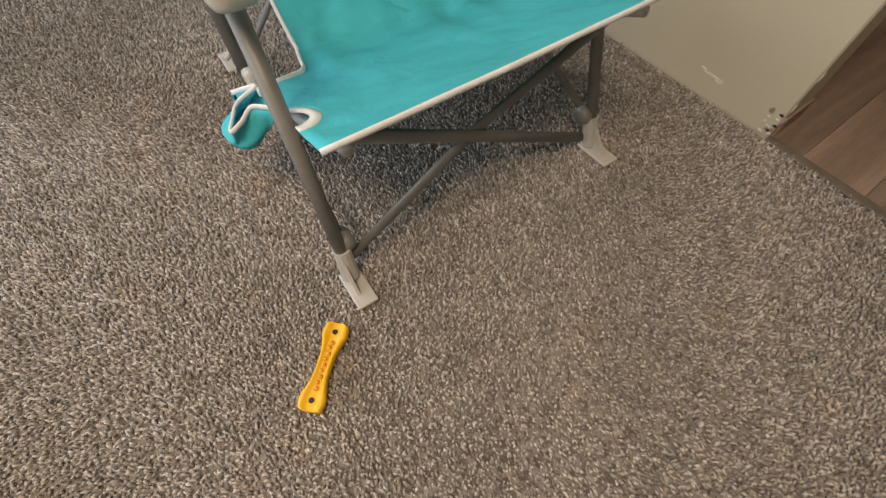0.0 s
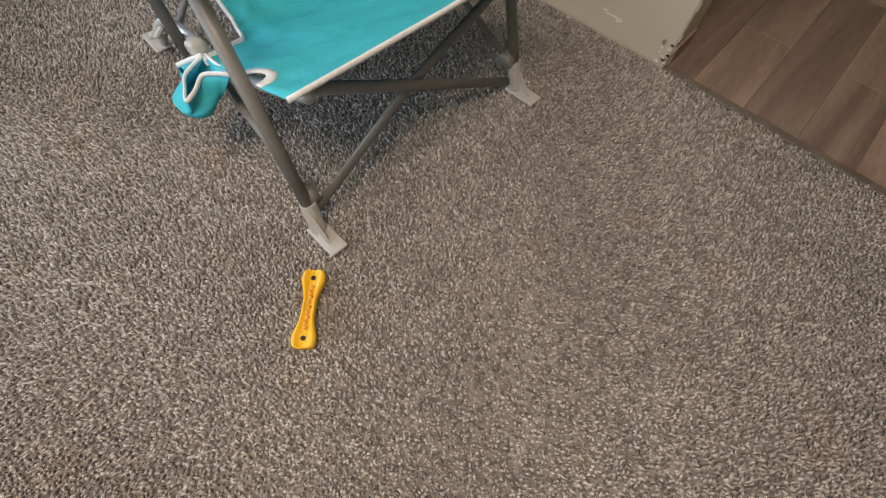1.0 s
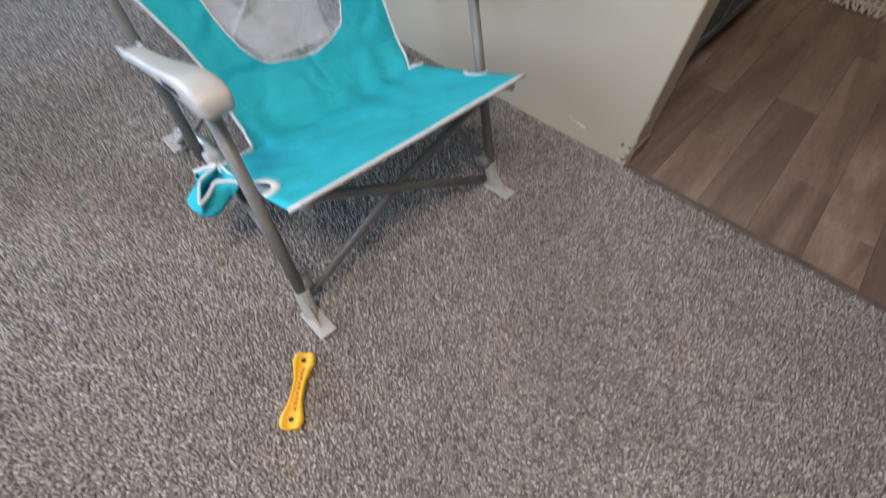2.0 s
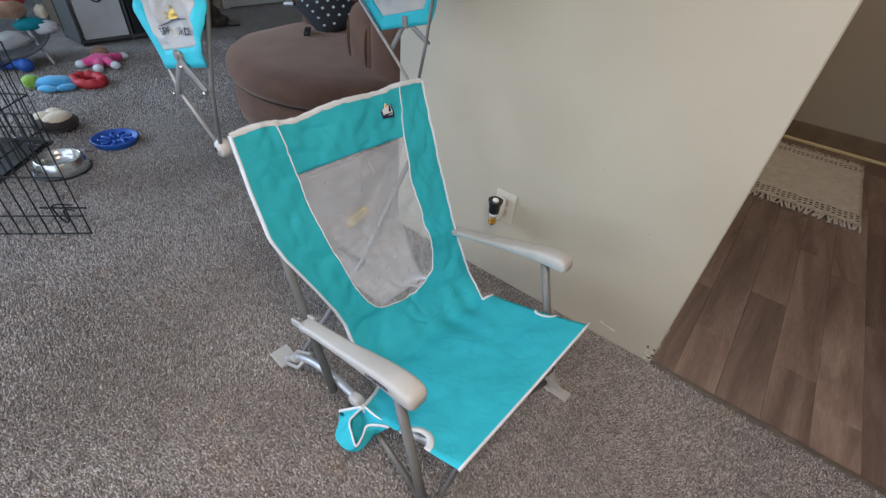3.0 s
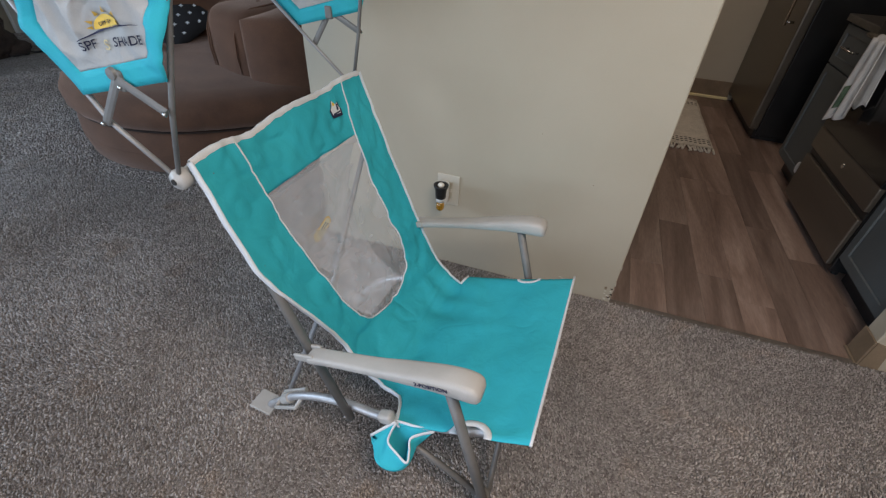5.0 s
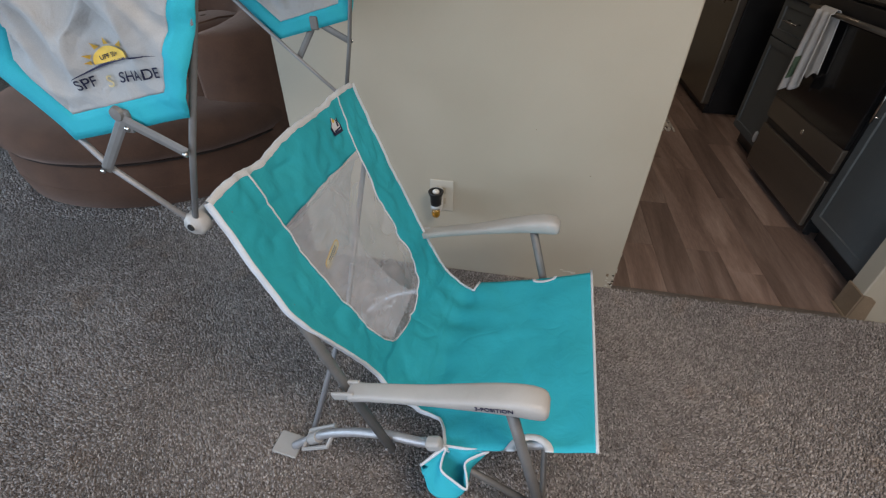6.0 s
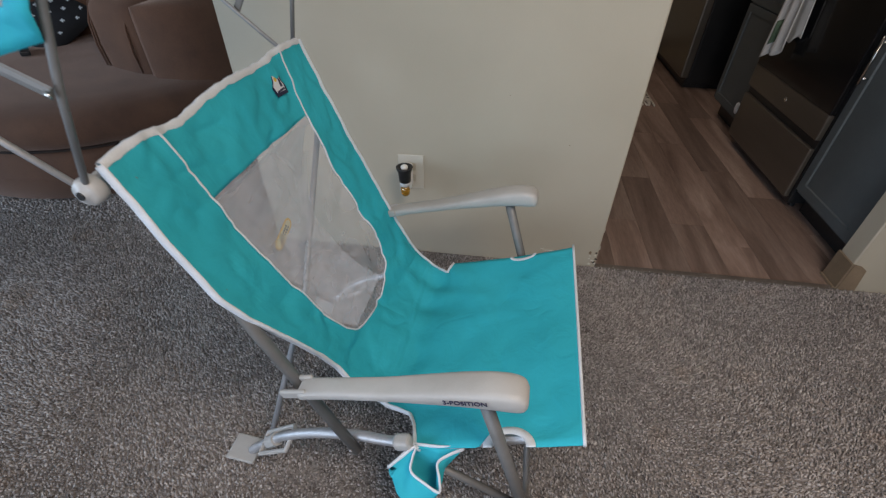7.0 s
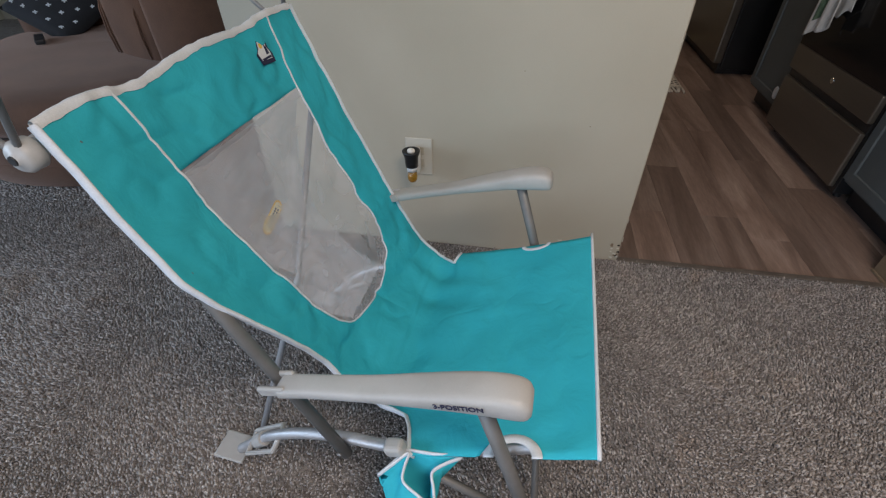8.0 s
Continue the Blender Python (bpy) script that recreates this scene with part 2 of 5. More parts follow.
M_DARKSTEEL = surface("dark_stainless", (0.17, 0.15, 0.125), (0.21, 0.185, 0.155), 4, 0.36, metal=0.7, fine=200, bump=0.04, spread=0.04, stretch=(1, 0.05, 1))
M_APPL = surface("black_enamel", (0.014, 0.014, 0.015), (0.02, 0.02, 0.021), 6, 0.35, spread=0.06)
M_CAB = surface("slate_cabinet_paint", (0.085, 0.10, 0.105), (0.105, 0.12, 0.125), 5, 0.5, fine=160, bump=0.05, spread=0.04)
M_COUNTER = surface("dark_counter", (0.05, 0.045, 0.04), (0.10, 0.09, 0.08), 60, 0.35, spread=0.2)
M_CHROME = surface("brushed_nickel", (0.55, 0.54, 0.52), (0.62, 0.61, 0.59), 20, 0.25, metal=1.0, spread=0.04)
M_RUG = surface("cream_woven_cotton", (0.60, 0.55, 0.47), (0.72, 0.66, 0.57), 18, 0.95, fine=150, bump=0.8, depth=0.006, spread=0.16)
M_RUGDARK = surface("charcoal_rug_yarn", (0.07, 0.06, 0.05), (0.12, 0.105, 0.09), 30, 0.95, spread=0.2)
M_TOWEL = surface("white_terry_towel", (0.62, 0.60, 0.57), (0.72, 0.70, 0.67), 12, 0.95, fine=260, bump=0.7, depth=0.003, spread=0.08)
M_GREEN = surface("green_print", (0.10, 0.16, 0.10), (0.16, 0.24, 0.15), 30, 0.9, spread=0.2)
M_YELLOW = surface("yellow_nylon", (0.80, 0.42, 0.015), (0.86, 0.48, 0.02), 14, 0.42, fine=200, bump=0.1, spread=0.04)
M_AMBER = surface("amber_worn_nylon", (0.62, 0.27, 0.03), (0.72, 0.33, 0.04), 60, 0.5, spread=0.1)
M_WIRE = surface("black_wire", (0.012, 0.012, 0.012), (0.02, 0.02, 0.02), 30, 0.45, spread=0.1)
M_BLUE = surface("blue_plastic", (0.015, 0.08, 0.36), (0.022, 0.11, 0.46), 12, 0.4, spread=0.06)
M_SKY = surface("light_blue_plush", (0.05, 0.30, 0.55), (0.08, 0.38, 0.65), 20, 0.95, bump=0.6, depth=0.004, sheen=0.4)
M_LIME = surface("lime_plush", (0.18, 0.36, 0.03), (0.25, 0.45, 0.05), 20, 0.95, bump=0.6, depth=0.004, sheen=0.4)
M_RED = surface("red_rubber", (0.42, 0.02, 0.03), (0.52, 0.03, 0.04), 18, 0.6, spread=0.1)
M_PINK = surface("pink_plush", (0.75, 0.06, 0.25), (0.85, 0.10, 0.32), 20, 0.95, bump=0.6, depth=0.004, sheen=0.4)
M_DARKPLUSH = surface("dark_brown_lump", (0.030, 0.018, 0.014), (0.065, 0.040, 0.030), 12, 0.95, bump=0.8, depth=0.006, spread=0.25, sheen=0.1)
M_TANPLUSH = surface("tan_plush", (0.26, 0.15, 0.09), (0.34, 0.20, 0.13), 20, 0.95, bump=0.6, depth=0.004, sheen=0.3)
M_DARKFUR = surface("dark_brown_fur", (0.022, 0.014, 0.012), (0.04, 0.026, 0.02), 20, 0.95, bump=0.7, depth=0.004, sheen=0.2)
M_CREAM = surface("cream_plush", (0.62, 0.50, 0.36), (0.70, 0.58, 0.44), 20, 0.95, bump=0.6, depth=0.004, sheen=0.4)
M_SHELF = surface("dark_grey_shelf", (0.075, 0.08, 0.08), (0.10, 0.105, 0.105), 6, 0.6, spread=0.08)
M_BIN = surface("white_canvas_bin", (0.62, 0.62, 0.64), (0.70, 0.70, 0.72), 8, 0.85, fine=200, bump=0.3, spread=0.05)
M_CLEAR = surface("grey_basket_net", (0.13, 0.135, 0.14), (0.19, 0.195, 0.20), 20, 0.6, spread=0.15)
M_AMBERGLASS = surface("amber_oil", (0.62, 0.30, 0.02), (0.72, 0.38, 0.04), 40, 0.1, spread=0.05, coat=0.6)
M_AMBERGLASS.node_tree.nodes["Principled BSDF"].inputs["Transmission Weight"].default_value = 0.75
M_BULB = surface("frosted_dome", (0.80, 0.78, 0.72), (0.84, 0.82, 0.76), 10, 0.4, spread=0.02)


# ---- building helpers ----
def part(name, bm, material, parent=None, label="", smooth=False, kind=""):
    me = bpy.data.meshes.new(name)
    bm.to_mesh(me)
    bm.free()
    me.materials.append(material)
    if smooth:
        me.polygons.foreach_set("use_smooth", [True] * len(me.polygons))
    ob = new(name, me)
    ob.parent = parent
    return tagged(ob, label, kind=kind)


def thing(name, m, label, category, group="", kind=""):
    ob = new(name)
    ob.empty_display_size = 0.1
    ob.matrix_world = m
    return tagged(ob, label, category, group, kind)


def box(x0, x1, y0, y1, z0, z1, bevel=0.0, seg=2, m=None):
    bm = bmesh.new()
    bmesh.ops.create_cube(bm, size=1)
    for v in bm.verts:
        v.co = Vector(((x0 + x1) / 2 + v.co.x * (x1 - x0), (y0 + y1) / 2 + v.co.y * (y1 - y0), (z0 + z1) / 2 + v.co.z * (z1 - z0)))
    if bevel:
        bmesh.ops.bevel(bm, geom=bm.edges[:], offset=bevel, segments=seg, profile=0.5, affect="EDGES")
    if m is not None:
        bmesh.ops.transform(bm, matrix=m, verts=bm.verts)
    return bm


def merge(*parts):
    out = bmesh.new()
    for b in parts:
        me = bpy.data.meshes.new("tmp")
        b.to_mesh(me)
        b.free()
        out.from_mesh(me)
        bpy.data.meshes.remove(me)
    return out


def smooth_path(points, n=8):
    """Catmull-Rom through the points."""
    p = [Vector(q) for q in points]
    p = [2 * p[0] - p[1], *p, 2 * p[-1] - p[-2]]
    out = []
    for i in range(1, len(p) - 2):
        a, b, c, d = p[i - 1:i + 3]
        for k in range(n):
            t = k / n
            out.append(0.5 * (2 * b + (c - a) * t + (2 * a - 5 * b + 4 * c - d) * t * t + (3 * b - a - 3 * c + d) * t ** 3))
    out.append(p[-2])
    return out


def tube(points, r, seg=10, flat=1.0, flat_axis=None, closed=False, caps=True):
    """A round tube along the points; flat below 1 squeezes it along flat_axis."""
    pts = [Vector(p) for p in points]
    bm = bmesh.new()
    rings = []
    n = len(pts)
    ref = Vector(flat_axis) if flat_axis is not None else None
    for i, p in enumerate(pts):
        if closed:
            d = pts[(i + 1) % n] - pts[i - 1]
        else:
            d = pts[min(i + 1, n - 1)] - pts[max(i - 1, 0)]
        d.normalize()
        if ref is None:
            ref = Vector((0, 0, 1)) if abs(d.z) < 0.8 else Vector((1, 0, 0))
        a = (ref - d * ref.dot(d)).normalized()
        if flat_axis is None:
            ref = a
        b = d.cross(a)
        rings.append([bm.verts.new(p + r * (flat * math.cos(2 * math.pi * k / seg) * a + math.sin(2 * math.pi * k / seg) * b)) for k in range(seg)])
    for i in range(n if closed else n - 1):
        q, s = rings[i], rings[(i + 1) % n]
        for k in range(seg):
            bm.faces.new((q[k], q[(k + 1) % seg], s[(k + 1) % seg], s[k]))
    if caps and not closed:
        bm.faces.new(rings[0][::-1])
        bm.faces.new(rings[-1])
    bmesh.ops.recalc_face_normals(bm, faces=bm.faces)
    return bm


def lathe(profile, seg=32, m=None):
    """Turns (radius, z) pairs round the z axis."""
    bm = bmesh.new()
    rings = []
    for r, z in profile:
        if r < 1e-6:
            rings.append([bm.verts.new((0, 0, z))])
        else:
            rings.append([bm.verts.new((r * math.cos(2 * math.pi * k / seg), r * math.sin(2 * math.pi * k / seg), z)) for k in range(seg)])
    for a, b in zip(rings, rings[1:]):
        for k in range(seg):
            l = (k + 1) % seg
            if len(a) == 1 and len(b) > 1:
                bm.faces.new((a[0], b[k], b[l]))
            elif len(b) == 1 and len(a) > 1:
                bm.faces.new((a[k], a[l], b[0]))
            elif len(a) > 1:
                bm.faces.new((a[k], a[l], b[l], b[k]))
    bmesh.ops.recalc_face_normals(bm, faces=bm.faces)
    if m is not None:
        bmesh.ops.transform(bm, matrix=m, verts=bm.verts)
    return bm


def blob(sx, sy, sz, m=None, rough=0.0, sub=3, seed=0.0):
    bm = bmesh.new()
    bmesh.ops.create_icosphere(bm, subdivisions=sub, radius=1)
    for v in bm.verts:
        k = 1 + rough * noise.noise(v.co * 2.2 + Vector((seed, seed * 1.7, 0)))
        v.co = Vector((v.co.x * sx, v.co.y * sy, v.co.z * sz)) * k
    if m is not None:
        bmesh.ops.transform(bm, matrix=m, verts=bm.verts)
    return bm


def sheet(rows, closed=False):
    """A surface through rows of points."""
    bm = bmesh.new()
    vs = [[bm.verts.new(p) for p in row] for row in rows]
    for a, b in zip(vs, vs[1:]):
        n = len(a)
        for k in range(n if closed else n - 1):
            bm.faces.new((a[k], a[(k + 1) % n], b[(k + 1) % n], b[k]))
    return bm


def thicken(bm, t):
    bmesh.ops.recalc_face_normals(bm, faces=bm.faces)
    bmesh.ops.solidify(bm, geom=bm.faces[:], thickness=t)
    return bm


def slab(outline, thick, m=None, bevel=0.0):
    """A flat plate: an outline in x, y, raised by thick along z."""
    bm = bmesh.new()
    f = bm.faces.new([bm.verts.new((x, y, 0)) for x, y in outline])
    up = bmesh.ops.extrude_face_region(bm, geom=[f])
    bmesh.ops.translate(bm, vec=(0, 0, thick), verts=[v for v in up["geom"] if isinstance(v, bmesh.types.BMVert)])
    bmesh.ops.recalc_face_normals(bm, faces=bm.faces)
    if bevel:
        bmesh.ops.bevel(bm, geom=bm.edges[:], offset=bevel, segments=2, profile=0.5, affect="EDGES")
    if m is not None:
        bmesh.ops.transform(bm, matrix=m, verts=bm.verts)
    return bm


def lettering(name, text, size, m, material, parent, shear=0.0, label=""):
    cu = bpy.data.curves.new(name, "FONT")
    cu.body, cu.size, cu.extrude, cu.shear, cu.align_x = text, size, 0.0004, shear, "CENTER"
    cu.offset = size * 0.012
    tmp = bpy.data.objects.new(name, cu)
    me = bpy.data.meshes.new_from_object(tmp)
    bpy.data.objects.remove(tmp)
    me.transform(m)
    me.materials.clear()
    me.materials.append(material)
    ob = new(name, me)
    ob.parent = parent
    return tagged(ob, label)


def axes(o, x, y):
    """A frame at o with its x and y along the given directions."""
    x, y = Vector(x).normalized(), Vector(y)
    z = x.cross(y).normalized()
    y = z.cross(x)
    return Matrix.Translation(o) @ Matrix((x, y, z)).transposed().to_4x4()


# ---- structure ----
WALL_L, WALL_T, JAMB_R = -1.313, 0.13, 0.885


def setting(name, bm, material, label, category):
    return tagged(part(name, bm, material), label, category, kind="structure")


def wall_with_window(name, x0, x1, y0, y1, wx0, wx1, wz0, wz1):
    return merge(box(x0, wx0, y0, y1, 0, CEIL), box(wx1, x1, y0, y1, 0, CEIL), box(wx0, wx1, y0, y1, 0, wz0), box(wx0, wx1, y0, y1, wz1, CEIL))


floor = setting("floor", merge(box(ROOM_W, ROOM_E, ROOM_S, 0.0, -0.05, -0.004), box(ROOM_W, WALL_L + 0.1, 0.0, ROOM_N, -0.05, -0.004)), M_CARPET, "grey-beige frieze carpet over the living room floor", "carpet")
kitchen_floor = setting("kitchen_floor", box(-1.2, 1.62, 0.0, ROOM_N, -0.05, -0.008), M_STRIP, "brown wood-look vinyl plank kitchen floor", "floor")
setting("ceiling", box(ROOM_W, ROOM_E, ROOM_S, ROOM_N, CEIL, CEIL + 0.1), M_CEIL, "white textured ceiling over living room and kitchen", "ceiling")
wall_partition = setting("wall_partition", merge(box(WALL_L, 0.0, 0.0, WALL_T, -0.03, CEIL, 0.004, 1), box(WALL_L, WALL_L + 0.12, WALL_T, ROOM_N, 0, CEIL)), M_WALL, "cream painted wall between living room and kitchen, chipped corner", "wall")
wall_stub = setting("wall_stub", box(JAMB_R, ROOM_E, 0.0, 0.082, -0.03, CEIL, 0.004, 1), M_WALL, "cream painted wall beside the kitchen opening", "wall")
setting("wall_header", box(0.0, JAMB_R, 0.0, 0.12, 2.1, CEIL), M_WALL, "cream painted wall above the kitchen opening", "wall")
setting("wall_kitchen_end", box(-1.2, 1.62, ROOM_N, ROOM_N + 0.1, 0, CEIL), M_WALL, "cream painted end wall of the kitchen", "wall")
setting("wall_kitchen_side", box(1.62, 1.72, 0.12, ROOM_N, 0, CEIL), M_WALL, "cream painted kitchen wall behind the cabinets", "wall")
setting("wall_west", merge(box(ROOM_W - 0.1, ROOM_W, ROOM_S, -3.1, 0, CEIL), box(ROOM_W - 0.1, ROOM_W, -1.5, ROOM_N, 0, CEIL), box(ROOM_W - 0.1, ROOM_W, -3.1, -1.5, 0, 0.72), box(ROOM_W - 0.1, ROOM_W, -3.1, -1.5, 2.18, CEIL)), M_WALL, "cream painted far wall of the living room", "wall")
setting("wall_north", box(ROOM_W, WALL_L, ROOM_N, ROOM_N + 0.1, 0, CEIL), M_WALL, "cream painted wall behind the armchair", "wall")
setting("wall_south", merge(wall_with_window("s", -3.95, ROOM_E, ROOM_S - 0.12, ROOM_S, -3.5, 0.1, 0.52, 2.18), box(ROOM_W, -3.95, ROOM_S - 0.12, ROOM_S, 0, CEIL)), M_WALL, "cream painted window wall of the living room", "wall")
setting("wall_east", box(ROOM_E, ROOM_E + 0.1, ROOM_S, 0.12, 0, CEIL), M_WALL, "cream painted side wall of the living room", "wall")
setting("baseboard_end", box(0.0, 0.9, ROOM_N - 0.012, ROOM_N, 0.012, 0.15, 0.004), M_COVE, "tall brown vinyl base along the kitchen end wall", "baseboard")
setting("trim_end", box(0.0, 0.9, ROOM_N - 0.03, ROOM_N, 0.0, 0.022, 0.006), M_TAG, "pale quarter-round strip below the brown base", "trim")
setting("baseboard_stub", merge(box(JAMB_R - 0.008, JAMB_R, -0.007, 0.084, 0.0, 0.122, 0.003), slab([(0.0, 0.0), (0.062, 0.0), (0.050, 0.098), (0.030, 0.112), (0.0, 0.120)], 0.006, axes((JAMB_R + 0.001, -0.0005, 0.001), (1, 0, 0), (0, 0, 1))), box(JAMB_R - 0.016, JAMB_R - 0.009, -0.005, 0.084, 0.0, 0.012, 0.003)), M_COVE, "loose brown vinyl base on the wall end", "baseboard")
setting("baseboard_jamb", box(0.0, 0.007, 0.012, WALL_T - 0.004, 0.0, 0.06, 0.002), M_PLANK, "brown vinyl base on the partition end", "baseboard")
setting("threshold", box(0.0, JAMB_R, -0.012, 0.014, -0.004, 0.006, 0.004), M_STRIP, "dark transition strip between carpet and planks", "threshold")

# crumbled plaster and peeled paint at the corner of the partition
def flake(x, z, sx, sz, material, name, proud=0.0012, side=False):
    outline = []
    for k in range(12):
        a = k * math.pi / 6
        q = 0.6 + 0.55 * random.random()
        outline.append((sx * q * math.cos(a), sz * q * math.sin(a)))
    at = axes((0.0004, x, z), (0, 1, 0), (0, 0, 1)) if side else axes((x, -0.0004, z), (1, 0, 0), (0, 0, 1))
    part(name, slab(outline, proud, at), material, wall_partition)


for k in range(15):
    flake(-0.004 - 0.032 * random.random() ** 1.5, 0.010 + 0.060 * random.random() ** 1.4, 0.0025 + 0.004 * random.random(), 0.002 + 0.003 * random.random(), (M_PLASTER, M_COVE, M_PLASTER, M_SEAM)[k % 4], "plaster_crumb", 0.0012 + 0.0008 * (k % 3))
for x, z, sx, sz in ((-0.185, 0.060, 0.026, 0.0030), (-0.168, 0.056, 0.010, 0.0045), (-0.215, 0.066, 0.008, 0.0015)):
    flake(x, z, sx, sz, M_PLASTER, "paint_peel", 0.002)
for y, z in ((0.014, 0.05), (0.010, 0.17), (0.018, 0.03), (0.006, 0.09)):
    flake(y, z, 0.006, 0.011, M_PLASTER, "plaster_chip", 0.0016, side=True)
for x, z, sx, sz in ((-0.19, 0.505, 0.0022, 0.0018), (-0.40, 0.66, 0.0016, 0.0016)):
    flake(x, z, sx, sz, M_COVE, "wall_nick", 0.0006)

window = thing("window_1", pose(-1.7, ROOM_S - 0.06, 1.35), "white framed living room window with daylight", "window", kind="structure")
part("window_frame", merge(box(-1.8, 1.8, -0.03, 0.03, -0.83, -0.77), box(-1.8, 1.8, -0.03, 0.03, 0.77, 0.83), box(-1.8, -1.74, -0.03, 0.03, -0.77, 0.77), box(1.74, 1.8, -0.03, 0.03, -0.77, 0.77), box(-0.025, 0.025, -0.03, 0.03, -0.77, 0.77)), M_WHITE, window)

window_2 = thing("window_2", pose(ROOM_W - 0.06, -2.3, 1.45, 0, 0, 90), "white framed side window with daylight", "window", kind="structure")
part("window_frame", merge(box(-0.8, 0.8, -0.03, 0.03, -0.73, -0.67), box(-0.8, 0.8, -0.03, 0.03, 0.67, 0.73), box(-0.8, -0.74, -0.03, 0.03, -0.67, 0.67), box(0.74, 0.8, -0.03, 0.03, -0.67, 0.67)), M_WHITE, window_2)

dome = thing("ceiling_light", pose(0.30, -1.65, CEIL), "white frosted dome ceiling light", "ceiling light")
part("base_ring", lathe([(0.0, 0), (0.17, 0), (0.17, -0.02), (0.0, -0.02)]), M_CHROME, dome)

# ---- beach chair ----
CHAIR = pose(-0.568, -0.66, 0, 0, 0, -3.2)
chair = thing("beach_chair", CHAIR, "teal folding beach chair with white piping and swung-back sun canopy", "chair")

BACK_L = [(0.876, 0.296), (0.75, 0.299), (0.64, 0.298), (0.58, 0.279), (0.52, 0.252), (0.46, 0.225), (0.40, 0.200), (0.34, 0.182), (0.255, 0.178)]
BACK_R = [(0.876, 0.305), (0.75, 0.306), (0.60, 0.304), (0.53, 0.302), (0.46, 0.303), (0.40, 0.310), (0.345, 0.317), (0.29, 0.320), (0.255, 0.318)]
TOP_Z = [(-0.30, -0.005), (-0.25, 0.001), (-0.215, 0.003), (-0.17, -0.005), (-0.125, -0.010), (-0.065, -0.001), (0.0, 0.006), (0.05, 0.006), (0.11, 0.002), (0.16, 0.005), (0.21, 0.012), (0.26, 0.010), (0.31, 0.006)]
SEAT_R = [(-0.06, 0.316), (-0.03, 0.303), (-0.005, 0.285), (0.012, 0.270), (0.024, 0.311), (0.10, 0.300), (0.20, 0.288), (0.26, 0.285), (0.36, 0.281)]
PROFILE = [(-0.362, 0.876), (-0.335, 0.81), (-0.312, 0.75), (-0.25, 0.60), (-0.195, 0.46), (-0.143, 0.326), (-0.095, 0.255), (-0.035, 0.230), (0.03, 0.252), (0.15, 0.302), (0.27, 0.351), (0.36, 0.391)]
SEAT_U = [(-0.06, 0.180), (-0.025, 0.186), (0.008, 0.202), (0.028, 0.232), (0.038, 0.262), (0.046, 0.291), (0.175, 0.291), (0.186, 0.268), (0.205, 0.256), (0.240, 0.256), (0.258, 0.268), (0.268, 0.291), (0.40, 0.291)]


def between(table, x):
    if (x - table[0][0]) * (table[0][0] - table[-1][0]) > 0:
        return table[0][1]
    for (a, p), (b, q) in zip(table, table[1:]):
        if min(a, b) <= x <= max(a, b):
            return p + (q - p) * (x - a) / (b - a)
    return table[-1][1]


profile = smooth_path([(u, 0, z) for u, z in PROFILE], 14)


def half_width(p, side):
    """From the middle line to the edge of the cloth on one side."""
    if p.x < -0.06:
        return between(BACK_L if side < 0 else BACK_R, p.z)
    return between(SEAT_R if side > 0 else SEAT_U, p.x)


def seam_at(p, side):
    """From the middle line to the seam beside the net on one side."""
    left = [(0.876, 0.184), (0.82, 0.175), (0.75, 0.172), (0.66, 0.167), (0.58, 0.152), (0.52, 0.137), (0.46, 0.121), (0.40, 0.105), (0.36, 0.088), (0.332, 0.066), (0.314, 0.040), (0.300, -0.050), (0.2, -0.050)]
    right = [(0.876, 0.214), (0.82, 0.210), (0.75, 0.195), (0.70, 0.189), (0.64, 0.180), (0.58, 0.186), (0.52, 0.193), (0.46, 0.198), (0.40, 0.200), (0.365, 0.197), (0.335, 0.182), (0.315, 0.150), (0.300, 0.090), (0.2, 0.090)]
    return between(left if side < 0 else right, p.z) if p.x < -0.06 else (-0.05 if side < 0 else 0.09)


